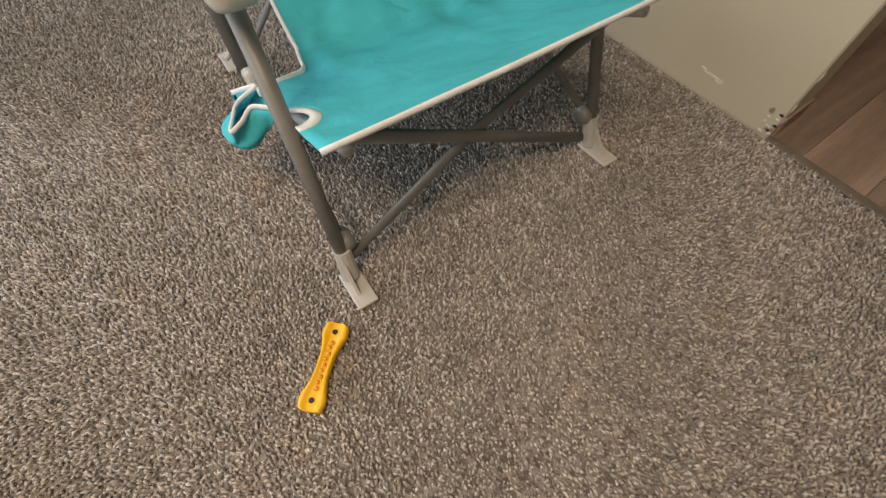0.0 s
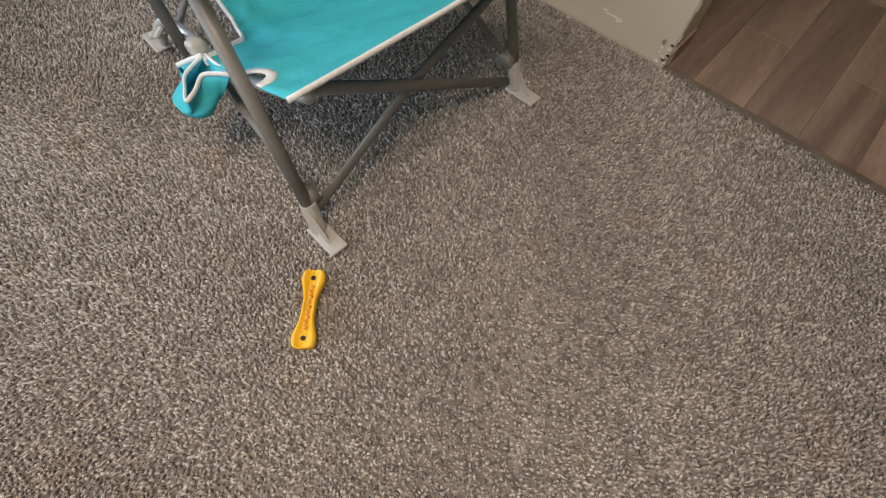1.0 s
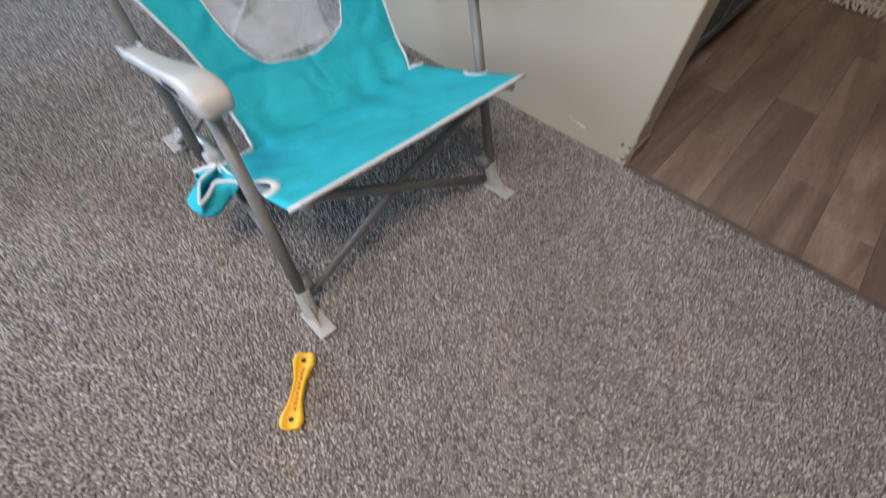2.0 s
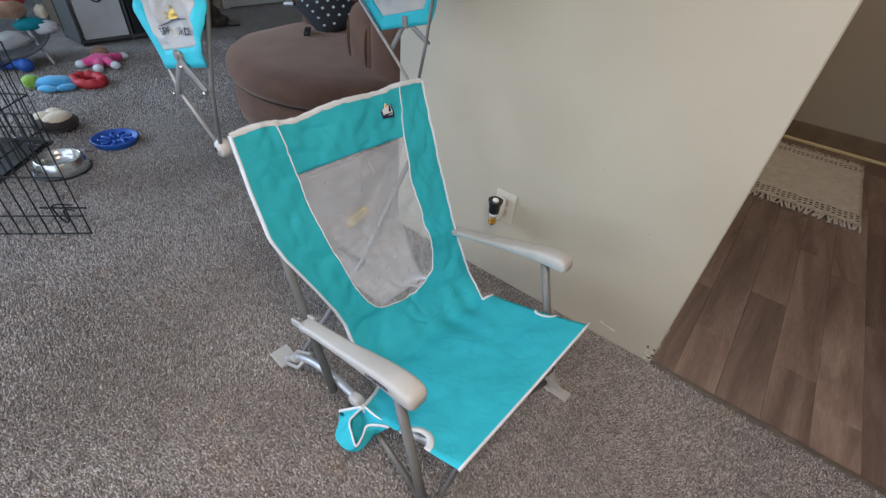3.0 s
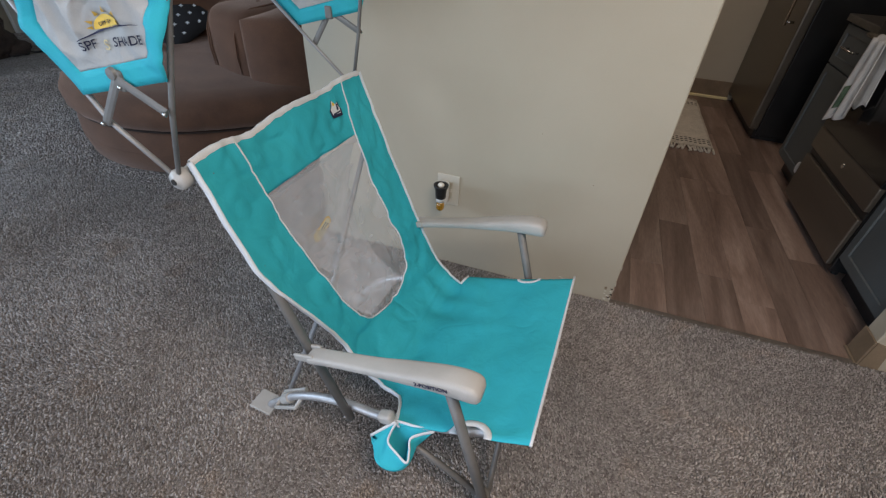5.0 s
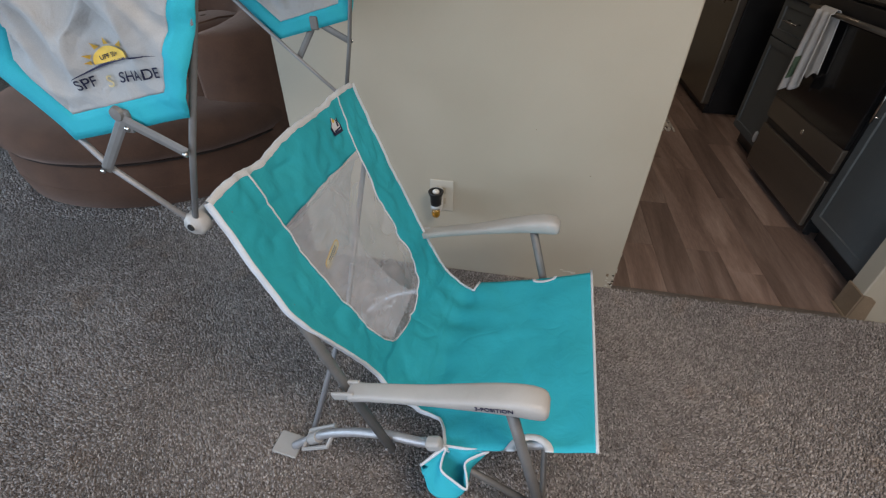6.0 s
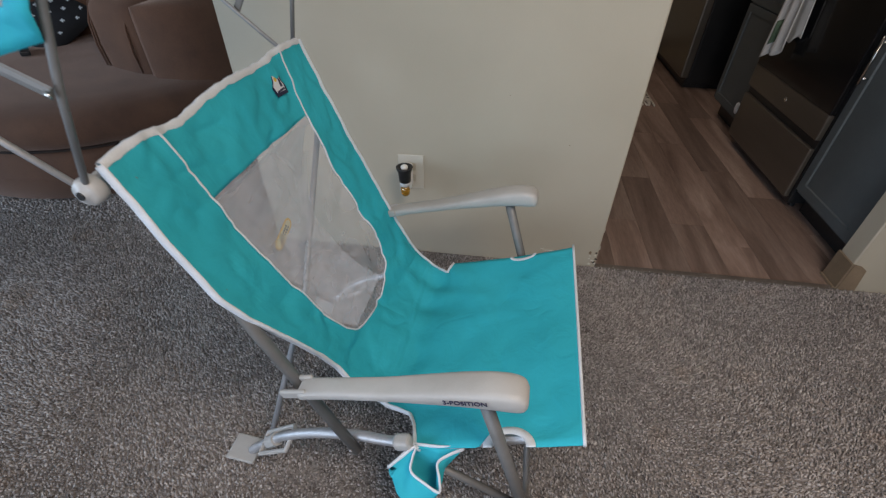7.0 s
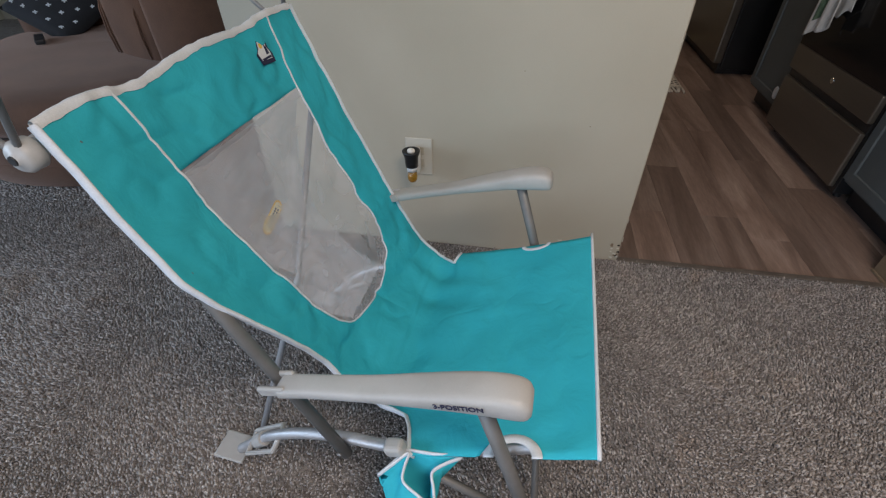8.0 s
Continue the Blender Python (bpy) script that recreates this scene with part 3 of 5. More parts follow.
def sling_point(i, v):
    """A point of the sling at station i of the profile and v across, with sag and creases."""
    p = profile[i]
    hw = half_width(p, v)
    k = 1 - min(1, (v / 0.287) ** 2)
    q0, q1 = profile[max(i - 1, 0)], profile[min(i + 1, len(profile) - 1)]
    d = (q1 - q0).normalized()
    n = Vector((-d.z, 0, d.x)) * (1 if d.x > 0 else 1)
    sag = (0.022 if p.x > -0.05 else 0.014) * max(0.0, min(1.0, (0.37 - p.x) / 0.14))
    damp = min(1, i / 9) * (0.7 if p.x > 0.02 else 1)
    crease = 0.0075 * noise.noise(Vector((p.x * 7, v * 6, p.z * 7))) + 0.006 * noise.noise(Vector((p.x * 15 + 4, v * 19, p.z * 15))) - 0.0032 * max(0.0, 1 - abs(noise.noise(Vector((p.x * 6 + 2, v * 7, p.z * 6 + 5)))) / 0.14) ** 1.6 - 0.0016 * max(0.0, 1 - abs(noise.noise(Vector((p.x * 11, v * 12 + 3, p.z * 11)))) / 0.12) ** 1.6
    if p.x < -0.06:
        crease -= 0.0048 * max(0.0, 1 - abs(noise.noise(Vector((p.x * 15 + 8, v * 13, p.z * 13)))) / 0.2) + 0.0030 * noise.noise(Vector((p.x * 34, v * 34, p.z * 34)))
    fold = 0.006 * math.exp(-((p.x + 0.02) / 0.09) ** 2) * math.sin(v * 44 + 70 * p.x * v + 9 * noise.noise(Vector((v * 5, 1, 2)))) + 0.0026 * math.exp(-((p.z - 0.87) / 0.06) ** 2) * math.sin(v * 50 + 14 * noise.noise(Vector((v * 6, 5, 2))))
    out = p + Vector((0, v, 0)) - n * (sag * k) + n * (crease * damp + fold) * min(1, 6 * (1 - abs(v) / max(hw, 0.01)) + 0.25) * max(0.12, min(1, (0.365 - p.x) / 0.07))
    if v > 0.15 and -0.27 < p.x < -0.04:
        out += n * 0.012 * min(1, (v - 0.15) / 0.14) * math.sin(math.pi * (p.x + 0.27) / 0.23)
    if i < 8:
        out.z += (between(TOP_Z, v) + 0.0022 * noise.noise(Vector((v * 30, 3, 1)))) * (1 - i / 8)
    return out


I_TOP = min(range(len(profile)), key=lambda i: abs(profile[i].z - 0.75) + (1 if profile[i].x > -0.2 else 0))
I_BOT = min(range(len(profile)), key=lambda i: abs(profile[i].z - 0.300) + (1 if profile[i].x > 0 else 0))


def sling_band(i0, i1, lo, hi, n):
    """Rows i0..i1 of the sling, from lo(p) to hi(p) across in n steps."""
    return sheet([[sling_point(i, lo(profile[i]) + (hi(profile[i]) - lo(profile[i])) * k / n) for k in range(n + 1)] for i in range(i0, i1 + 1)])


END = len(profile) - 1
cloth = merge(sling_band(0, END, lambda p: -half_width(p, -1), lambda p: -seam_at(p, -1), 18), sling_band(0, END, lambda p: seam_at(p, 1), lambda p: half_width(p, 1), 18),
              sling_band(0, I_TOP, lambda p: -seam_at(p, -1), lambda p: seam_at(p, 1), 36), sling_band(I_BOT, END, lambda p: -seam_at(p, -1), lambda p: seam_at(p, 1), 36))
bmesh.ops.remove_doubles(cloth, verts=cloth.verts, dist=0.0002)
sling = part("sling", thicken(cloth, 0.0022), M_TEAL, chair, "creased teal polyester seat and back", smooth=True)
part("net_panel", sling_band(I_TOP, I_BOT, lambda p: -seam_at(p, -1), lambda p: seam_at(p, 1), 36), M_NET, sling, "see-through white net window", smooth=True)


def edge_line(side, i0, i1, step=1):
    return [sling_point(i, side * half_width(profile[i], side)) for i in range(i0, i1 + 1, step)]


def station(u):
    """The station of the seat nearest to u."""
    return min((i for i in range(len(profile)) if profile[i].x > -0.09), key=lambda i: abs(profile[i].x - u))


def half_moon(side, u0, u1, deep, wide, n=24):
    """A white half-moon patch on the cloth round the front leg."""
    rows = []
    for q in (0.0, 0.5, 1.0):
        row = []
        for k in range(n + 1):
            a = math.pi * k / n
            u = (u0 + u1) / 2 - ((u1 - u0) / 2 - wide * (1 - q)) * math.cos(a)
            d = (deep - wide * (1 - q)) * math.sin(a)
            i = station(u)
            p = sling_point(i, side * (SEAT_EDGE[side] - d))
            row.append(Vector((u, p.y, p.z + 0.0035 + (u - p.x) * 0.41)))
        rows.append(row)
    return thicken(sheet(rows), 0.002)


SEAT_EDGE = {-1: 0.291, 1: 0.288}
for side in (-1, 1):
    part("edge_binding", tube(edge_line(side, 0, station(0.05 if side < 0 else 0.024)), 0.0090, 8, 0.42, (0, 1, 0)), M_PIPING, sling, "white edge binding", smooth=True)
    part("leg_patch", half_moon(side, 0.182, 0.278, 0.046, 0.017) if side < 0 else half_moon(side, 0.192, 0.264, 0.020, 0.009), M_PIPING, sling, "white half-moon patch where the leg passes", smooth=True)
    part("seam_piping", tube([sling_point(i, side * seam_at(profile[i], side)) + Vector((0.002, 0, 0.002)) for i in range(0, I_BOT + 1)], 0.0022, 6), M_PIPING, sling, "white piping along the net", smooth=True)
part("front_binding", tube([sling_point(END, -0.291 + 0.582 * k / 24) for k in range(25)], 0.0052, 8, 0.7, (1, 0, 0)), M_PIPING, sling, "white front binding", smooth=True)
down = (profile[3] - profile[0]).normalized()
front = Vector((-down.z, 0, down.x)) * (-1 if -down.z < 0 else 1)
hem = []
for a, b in ((0.008, 0.0040), (0.003, 0.0052), (-0.003, 0.0042), (-0.005, 0.0), (-0.003, -0.0042), (0.008, -0.0052)):
    hem.append([sling_point(0, -0.296 + 0.596 * k / 90) + down * (a * (1 + 0.3 * noise.noise(Vector((k * 0.31, 2, 7)))) + 0.0012 * noise.noise(Vector((k * 0.45, a * 40, 1)))) + front * b for k in range(91)])
hem_bm = sheet(hem + hem[:1])
bmesh.ops.recalc_face_normals(hem_bm, faces=hem_bm.faces)
part("top_binding", hem_bm, M_PIPING, sling, "wavy white top binding", smooth=True)
part("fold_seam", tube([sling_point(station(-0.012 + 0.02 * math.sin(math.pi * k / 40)), -0.17 + 0.40 * k / 40) + Vector((0, 0, 0.0010)) for k in range(41)], 0.0011, 6), M_TEAL, sling, smooth=True)
part("lower_piping", tube([sling_point(I_BOT, 0.050 + 0.040 * k / 10) + Vector((0.002, 0, 0.002)) for k in range(11)], 0.0022, 6), M_PIPING, sling, smooth=True)

# woven patch and care label
top_y, top_x = (profile[8] - profile[12]).normalized(), Vector((0, 1, 0))
patch_m = axes(sling_point(10, 0.156) + Vector((0.004, 0, 0.0035)), (0, 1, 0), top_y)
shape = [(-0.021, -0.02), (0.02, -0.024), (0.023, -0.008), (0.018, 0.004), (0.02, 0.018), (0.008, 0.026), (-0.006, 0.023), (-0.013, 0.008), (-0.024, 0.0)]
patch = part("maker_patch", slab(shape, 0.0015, patch_m), M_INK, sling, "navy woven patch with a pale motif")
motif = part("patch_motif", slab([(x * 0.78 - 0.001, y * 0.76 + 0.0025) for x, y in shape], 0.0022, patch_m), M_PIPING, patch)
part("patch_band", box(-0.016, 0.014, -0.0135, -0.0095, 0.0023, 0.0028, m=patch_m), M_INK, motif)
part("patch_sun", lathe([(0, 0.0028), (0.0045, 0.0027), (0.005, 0.0022)], 12, patch_m @ pose(-0.002, 0.012, 0)), M_SUN, motif)
part("patch_wave", slab([(0.003, -0.006), (0.012, -0.006), (0.012, 0.008), (0.008, 0.013), (0.006, 0.006)], 0.0027, patch_m), M_INK, motif)
REAR = [(-0.318, 0.742), (-0.348, 0.66), (-0.368, 0.58), (-0.376, 0.50), (-0.368, 0.42), (-0.325, 0.36), (-0.25, 0.325), (-0.165, 0.305)]
rear_line = smooth_path([(u, 0, z) for u, z in REAR], 6)


def rear_point(i, v):
    """A point of the slack net pouch that hangs behind the back."""
    p = rear_line[i]
    pull = math.sin(math.pi * i / (len(rear_line) - 1))
    fold = 0.012 * noise.noise(Vector((v * 9, p.z * 5, 3))) + 0.007 * max(0.0, 1 - abs(noise.noise(Vector((v * 11 + p.z * 5, p.z * 7, 8)))) / 0.2)
    return Vector((p.x - pull * fold, v, p.z - 0.012 * pull * math.cos(v * 9)))


wide_l, wide_r = [(0.75, 0.165), (0.62, 0.165), (0.52, 0.135), (0.45, 0.105), (0.38, 0.075), (0.30, 0.03)], [(0.75, 0.195), (0.62, 0.22), (0.45, 0.235), (0.36, 0.23), (0.30, 0.15)]
part("net_pouch", sheet([[rear_point(i, -between(wide_l, rear_line[i].z) + (between(wide_l, rear_line[i].z) + between(wide_r, rear_line[i].z)) * k / 40) for k in range(41)] for i in range(len(rear_line))]), M_POUCHNET, sling, "slack sheer net pouch behind the back", smooth=True)
tag_m = axes((-0.350, 0.036, 0.514), (0.0, 0.93, 0.37), (-0.05, -0.37, 0.93))
oval = [((0.029 * (1 if math.cos(a) > 0 else -1) + 0.014 * math.cos(a)), 0.0165 * math.sin(a)) for a in (math.pi * (k + 0.5) / 12 for k in range(24))]
label_ob = part("care_label", slab(oval, 0.0008, tag_m), M_YELLOW, sling, "yellow-edged oval label with two lines of small print")
part("label_face", slab([(x * 0.90, y * 0.76) for x, y in oval], 0.0012, tag_m), M_TAG, label_ob, "cream printed face")
for y, w in ((0.0045, 0.046), (-0.0045, 0.052)):
    for k in range(7):
        x = -w / 2 + w * (k + 0.5) / 7
        part("print_bar", box(x - 0.0026, x + 0.0026, y - 0.0024, y + 0.0024, 0.0013, 0.0017, m=tag_m), M_INK, label_ob)


def chair_side(s):
    """Frame tubes, arm, feet and canopy fittings of one side; s = -1 or 1."""
    o = 0.018 if s > 0 else 0.0

    def at(u, v, z):
        return (u, v * s + o, z)

    part("back_upright", tube([at(-0.374, 0.262, 0.868), at(-0.246, 0.276, 0.556), at(-0.092, 0.283, 0.185)], 0.0115, 12), M_TUBE, chair, "grey coated steel back tube", smooth=True)
    part("seat_rail", tube(smooth_path([at(-0.405, 0.258, 0.020), at(-0.362, 0.260, 0.066), at(-0.29, 0.262, 0.136), at(-0.20, 0.262, 0.184), at(-0.10, 0.262, 0.210), at(0.0, 0.264, 0.222), at(0.15, 0.260, 0.268), at(0.345, 0.254, 0.364)], 6), 0.0115, 12), M_STEEL, chair, "bare steel rear leg and seat rail", smooth=True)
    part("front_leg", tube([at(0.172, 0.293, 0.49), at(0.307, 0.300, 0.038)], 0.0125, 12), M_TUBE, chair, "grey coated steel front leg", smooth=True)
    part("side_strut", tube([at(0.0, 0.275, 0.225), at(0.284, 0.288, 0.084)], 0.0085, 10), M_TUBE, chair, "thin grey side strut", smooth=True)
    part("front_cross_bar", tube([at(0.297, 0.285, 0.038 - 0.012 * s), (0.280 + 0.007 * s, 0.004, 0.190), at(0.303, -0.268, 0.346)], 0.0125, 12, 0.6, (1, 0, 0)), M_TUBE, chair, "flattened grey cross tube", smooth=True)
    part("rear_cross_bar", tube([at(-0.358, 0.235, 0.05), (-0.318 - 0.006 * s, 0.01, 0.365), at(-0.325, -0.262 - 0.018, 0.725)], 0.0075, 10), M_ROD, chair, "thin bare steel cross tube behind the back", smooth=True)
    # pivots
    part("pivot_knob", lathe([(0, 0.014), (0.012, 0.014), (0.019, 0.009), (0.021, 0.0), (0.019, -0.014), (0, -0.014)], 20, axes((0.283, 0.284 * s + o, 0.084), (1, 0, 0), (0, 0, 1))), M_TUBE, chair, "grey plastic pivot", smooth=True)
    part("rivet", lathe([(0, 0.003), (0.003, 0.0026), (0.0048, 0.0), (0, 0)], 10, axes((-0.10, 0.296 * s + o, 0.206), (1, 0, 0), (0, 0, -s))), M_ROD, chair, smooth=True)
    # feet: a sleeve and a bent flat pad in front, a pad and a clip at the rear
    front = part("front_foot", merge(tube([at(0.294, 0.298, 0.082), at(0.312, 0.302, 0.012)], 0.017, 12), box(-0.04, 0.05, -0.021, 0.021, -0.003, 0.005, 0.003, 2, pose(0.335, 0.302 * s + o, 0.006, 0, -4, 0))), M_PLASTIC, chair, "off-white plastic front foot", smooth=False)
    part("foot_web", slab([(0.0, 0.0), (0.05, 0.0), (0.0, 0.055)], 0.006, axes((0.314, 0.305 * s + o, 0.008), (1, 0, 0), (0, 0, 1))), M_PLASTIC, front)
    rear = part("rear_foot", box(-0.045, 0.03, -0.034, 0.034, -0.003, 0.005, 0.004, 2, pose(-0.420, 0.256 * s + o, 0.012, 0, 7, 0)), M_PLASTIC, chair, "off-white plastic rear foot pad")
    inner = 0.262 * s + o
    part("rear_clip", merge(tube([(-0.337, inner, 0.092), (-0.312, inner, 0.116)], 0.0165, 12), tube([(-0.352, inner - 0.026, 0.078), (-0.348, inner + 0.020, 0.098), (-0.268, inner + 0.022, 0.152), (-0.262, inner + 0.010, 0.158), (-0.275, inner - 0.026, 0.124)], 0.0062, 8, closed=True)), M_PLASTIC, chair, "off-white plastic clip on the rear leg")
    # arm: rounded bar, forked round the upright, drooping at the front
    rows = []
    stations = [(-0.172, 0.419, 0.015, 0.009), (-0.165, 0.421, 0.0215, 0.0105), (-0.15, 0.425, 0.0215, 0.0115), (-0.10, 0.440, 0.0205, 0.0115), (0.0, 0.468, 0.0225, 0.012), (0.073, 0.490, 0.0255, 0.016), (0.14, 0.509, 0.028, 0.020), (0.19, 0.519, 0.029, 0.023), (0.222, 0.521, 0.029, 0.022), (0.238, 0.519, 0.026, 0.018), (0.245, 0.516, 0.018, 0.011)]
    mid = smooth_path([(a, b, 0) for a, b, c, d in stations], 4)
    size = smooth_path([(c, d, 0) for a, b, c, d in stations], 4)
    for q, w in zip(mid, size):
        ring = []
        for k in range(20):
            a = 2 * math.pi * k / 20
            ca, sa = math.cos(a), math.sin(a)
            ring.append((q.x, 0.296 * s + o + w.x * math.copysign(abs(ca) ** 0.5, ca), q.y + w.y * math.copysign(abs(sa) ** 0.6, sa)))
        rows.append(ring)
    bm = sheet(rows, closed=True)
    bm.verts.ensure_lookup_table()
    bm.faces.new(bm.verts[:20][::-1])
    bm.faces.new(bm.verts[-20:])
    bmesh.ops.recalc_face_normals(bm, faces=bm.faces)
    arm = part("armrest", bm, M_PLASTIC, chair, "off-white moulded plastic armrest", smooth=True)
    for side in (-1, 1):
        part("arm_lug", box(-0.040, 0.018, -0.0045, 0.0045, -0.0105, 0.0105, 0.0044, 3, pose(-0.168, 0.293 * s + o + side * 0.0165, 0.423, 0, -17, 0)), M_PLASTIC, arm)
    if s < 0:
        lettering("lettering", "3-POSITION", 0.0142, axes((0.145, -0.3256, 0.5080), (0.967, -0.027, 0.25), (0, 0, 1)), M_INK, arm, label="navy lettering 3-POSITION")
    # canopy fittings
    HUB_U, HUB_V, HUB_Z = -0.387, 0.304, 0.836
    hub = part("canopy_pivot", lathe([(0, 0.017), (0.007, 0.017), (0.008, 0.014), (0.016, 0.013), (0.0205, 0.007), (0.0205, -0.009), (0.016, -0.014), (0, -0.014)], 24, axes((HUB_U, HUB_V * s, HUB_Z), (1, 0, 0), (0, 0, -s))), M_PLASTIC, chair, "off-white canopy pivot disc", smooth=True)
    # black disc painted in for the shaded hole of the pivot
    part("pivot_hole_disc", lathe([(0, 0.0185), (0.006, 0.0185), (0.007, 0.016)], 12, axes((HUB_U, HUB_V * s, HUB_Z), (1, 0, 0), (0, 0, -s))), M_BLACK, hub)
    part("corner_knuckle", tube([(-0.386, 0.262 * s, 0.842), (HUB_U, HUB_V * s, HUB_Z)], 0.0145, 12), M_PLASTIC, chair, smooth=True)
    w = 0.325 * s - (0.012 if s > 0 else 0)
    lean = 0.25 if s > 0 else 0.0

    def back(u, v, z):
        return (u - lean * (z - 0.85), v, z)

    part("canopy_rod", tube([(HUB_U + 0.002, (HUB_V + 0.006) * s, HUB_Z + 0.004), back(-0.325, w, 0.982), back(-0.235, w, 1.21), back(-0.20, w, 1.31)], 0.0055, 8, 0.7, (0, 1, 0)), M_TUBE, chair, "grey canopy rod", smooth=True)
    part("canopy_rod", tube([(HUB_U - 0.004, (HUB_V + 0.006) * s, HUB_Z + 0.004), back(-0.488, w, 0.935), back(-0.605, w - 0.01 * s, 1.072), back(-0.66, w - 0.01 * s, 1.16)], 0.0048, 8), M_ROD, chair, "thin bright canopy rod", smooth=True)
    part("canopy_link", tube([back(-0.408, w + 0.013 * s, 1.025), back(-0.325, w + 0.009 * s, 0.983)], 0.0085, 8, 0.35, (0, 1, 0)), M_TUBE, chair, "flat grey link")
    part("canopy_link", tube([back(-0.408, w + 0.013 * s, 1.025), back(-0.488, w + 0.008 * s, 0.936)], 0.0085, 8, 0.35, (0, 1, 0)), M_TUBE, chair, "flat grey link")
    part("canopy_latch", merge(lathe([(0, 0.007), (0.009, 0.006), (0.011, 0.0), (0, 0)], 16, axes(back(-0.412, w + 0.012 * s, 1.033), (1, 0, 0), (0, 0, -s))), box(-0.011, 0.011, w + 0.008 * s - 0.006, w + 0.008 * s + 0.006, 1.005, 1.038, 0.004, 2, pose(back(-0.409, 0, 1.02)[0], 0, 0))), M_TUBE, chair, smooth=False)
    for u, z in ((-0.325, 0.983), (-0.488, 0.936), (-0.406, 1.012)):
        part("rivet", lathe([(0, 0.003), (0.003, 0.0026), (0.0048, 0.0), (0, 0)], 10, axes(back(u, w + 0.014 * s, z), (1, 0, 0), (0, 0, -s))), M_CHROME, chair, smooth=True)
    # side flap of the canopy: teal border round white cloth
    outer = [(-0.303, 1.036), (-0.523, 0.978), (-0.608, 1.074), (-0.578, 1.15), (-0.552, 1.31), (-0.19, 1.32), (-0.232, 1.20)]
    inner = [(-0.326, 1.068), (-0.502, 1.020), (-0.568, 1.088), (-0.545, 1.15), (-0.522, 1.285), (-0.226, 1.29), (-0.262, 1.20)]

    def flap(u, z, out=0.0):
        k = 0.006 * math.sin(u * 34 + z * 11) + 0.028 * noise.noise(Vector((u * 14, z * 7, 4))) + 0.018 * abs(noise.noise(Vector((u * 22 + z * 7, z * 9, 7)))) + 0.013 * max(0.0, 1 - abs(noise.noise(Vector((u * 9 - z * 8, z * 10 + u * 3, 2)))) / 0.25) + 0.006 * max(0.0, 1 - abs(noise.noise(Vector((u * 17 + z * 9, z * 12 - u * 6, 9)))) / 0.3)
        k *= max(0.2, min(1.0, (-0.238 - u) / 0.08, (u + 0.61) / 0.09)) * (1.3 - 0.9 * math.exp(-((u + 0.388) / 0.09) ** 2 - ((z - 1.09) / 0.05) ** 2))
        return Vector((u - lean * (z - 0.85), w + s * (0.004 + out + (0.12 + 0.88 * max(0.0, min(1, (z - 1.03) / 0.08))) * k), z))

    def fine(loop, n=8):
        return [(a[0] + (b[0] - a[0]) * k / n, a[1] + (b[1] - a[1]) * k / n) for a, b in zip(loop, loop[1:] + loop[:1]) for k in range(n)]

    lo, li = fine(outer, 16), fine(inner, 16)
    rows = [[flap(a[0] + (b[0] - a[0]) * k / 3, a[1] + (b[1] - a[1]) * k / 3) for a, b in zip(lo, li)] for k in range(4)]
    border = part("canopy_border", thicken(sheet(rows, closed=True), 0.0012), M_TEAL, chair, "teal border of the canopy flap", smooth=True)
    cu, cz = -0.40, 1.16
    rows = [[flap(cu + (a - cu) * k / 36, cz + (b - cz) * k / 36) for a, b in li] for k in range(1, 37)]
    bm = sheet(rows, closed=True)
    bm.verts.ensure_lookup_table()
    n = len(li)
    bm.faces.new(bm.verts[:n])
    white = part("canopy_flap", thicken(bm, 0.0010), M_SHADE, chair, "wrinkled white canopy side cloth", smooth=True)
    if s < 0:
        x_dir = Vector((0.974, 0, 0.225))
        base = axes((-0.386, w - 0.025, 1.075), x_dir, (-0.225, 0, 0.974)) @ Matrix.Diagonal((0.97, 0.74, 1, 1))

        def drape(ob):
            """Lays a print on the wrinkled cloth."""
            bm = bmesh.new()
            bm.from_mesh(ob.data)
            bmesh.ops.triangulate(bm, faces=bm.faces)
            for _ in range(2):
                bmesh.ops.subdivide_edges(bm, edges=[e for e in bm.edges if e.calc_length() > 0.004], cuts=1)
                bmesh.ops.triangulate(bm, faces=bm.faces)
            bm.to_mesh(ob.data)
            bm.free()
            for v in ob.data.vertices:
                v.co = flap(v.co.x, v.co.z, 0.0036)
            return ob

        def on(x, y, text, size, material, name="lettering", tilt=0.0):
            return drape(lettering(name, text, size, base @ pose(x, y, 0, 0, 0, tilt), material, white, shear=0.15, label="print reading " + text))
        on(-0.060, 0.003, "SPF", 0.024, M_INK, tilt=4)
        on(-0.022, -0.003, "S", 0.027, M_PALE, tilt=2)
        on(0.034, -0.001, "SHADE", 0.024, M_INK, tilt=-3)
        arc = [(-0.082 + 0.165 * k / 40, 0.008 + 0.030 * math.sin(math.pi * (0.12 + 0.62 * k / 40))) for k in range(41)]
        lo2 = [(x, y - 0.0042 * math.sin(math.pi * (k + 0.6) / 41.5)) for k, (x, y) in enumerate(arc)]
        drape(part("horizon_arc", sheet([[base @ Vector((x, y + 0.0032 * q, 0)) for x, y in row] for q, row in ((0, arc), (0, lo2))]), M_INK, white, "navy printed arc"))
        sun_o = (0.002, 0.036)
        disc = [(sun_o[0] + 0.032 * math.cos(a), sun_o[1] + 0.024 * math.sin(a)) for a in (math.pi * k / 20 for k in range(21))]
        sun = drape(part("sun_print", sheet([[base @ Vector((sun_o[0] + (x - sun_o[0]) * q, sun_o[1] + (y - sun_o[1]) * q, 0)) for x, y in disc] for q in (0.02, 0.35, 0.7, 1.0)]), M_SUN, white, "yellow half sun print"))
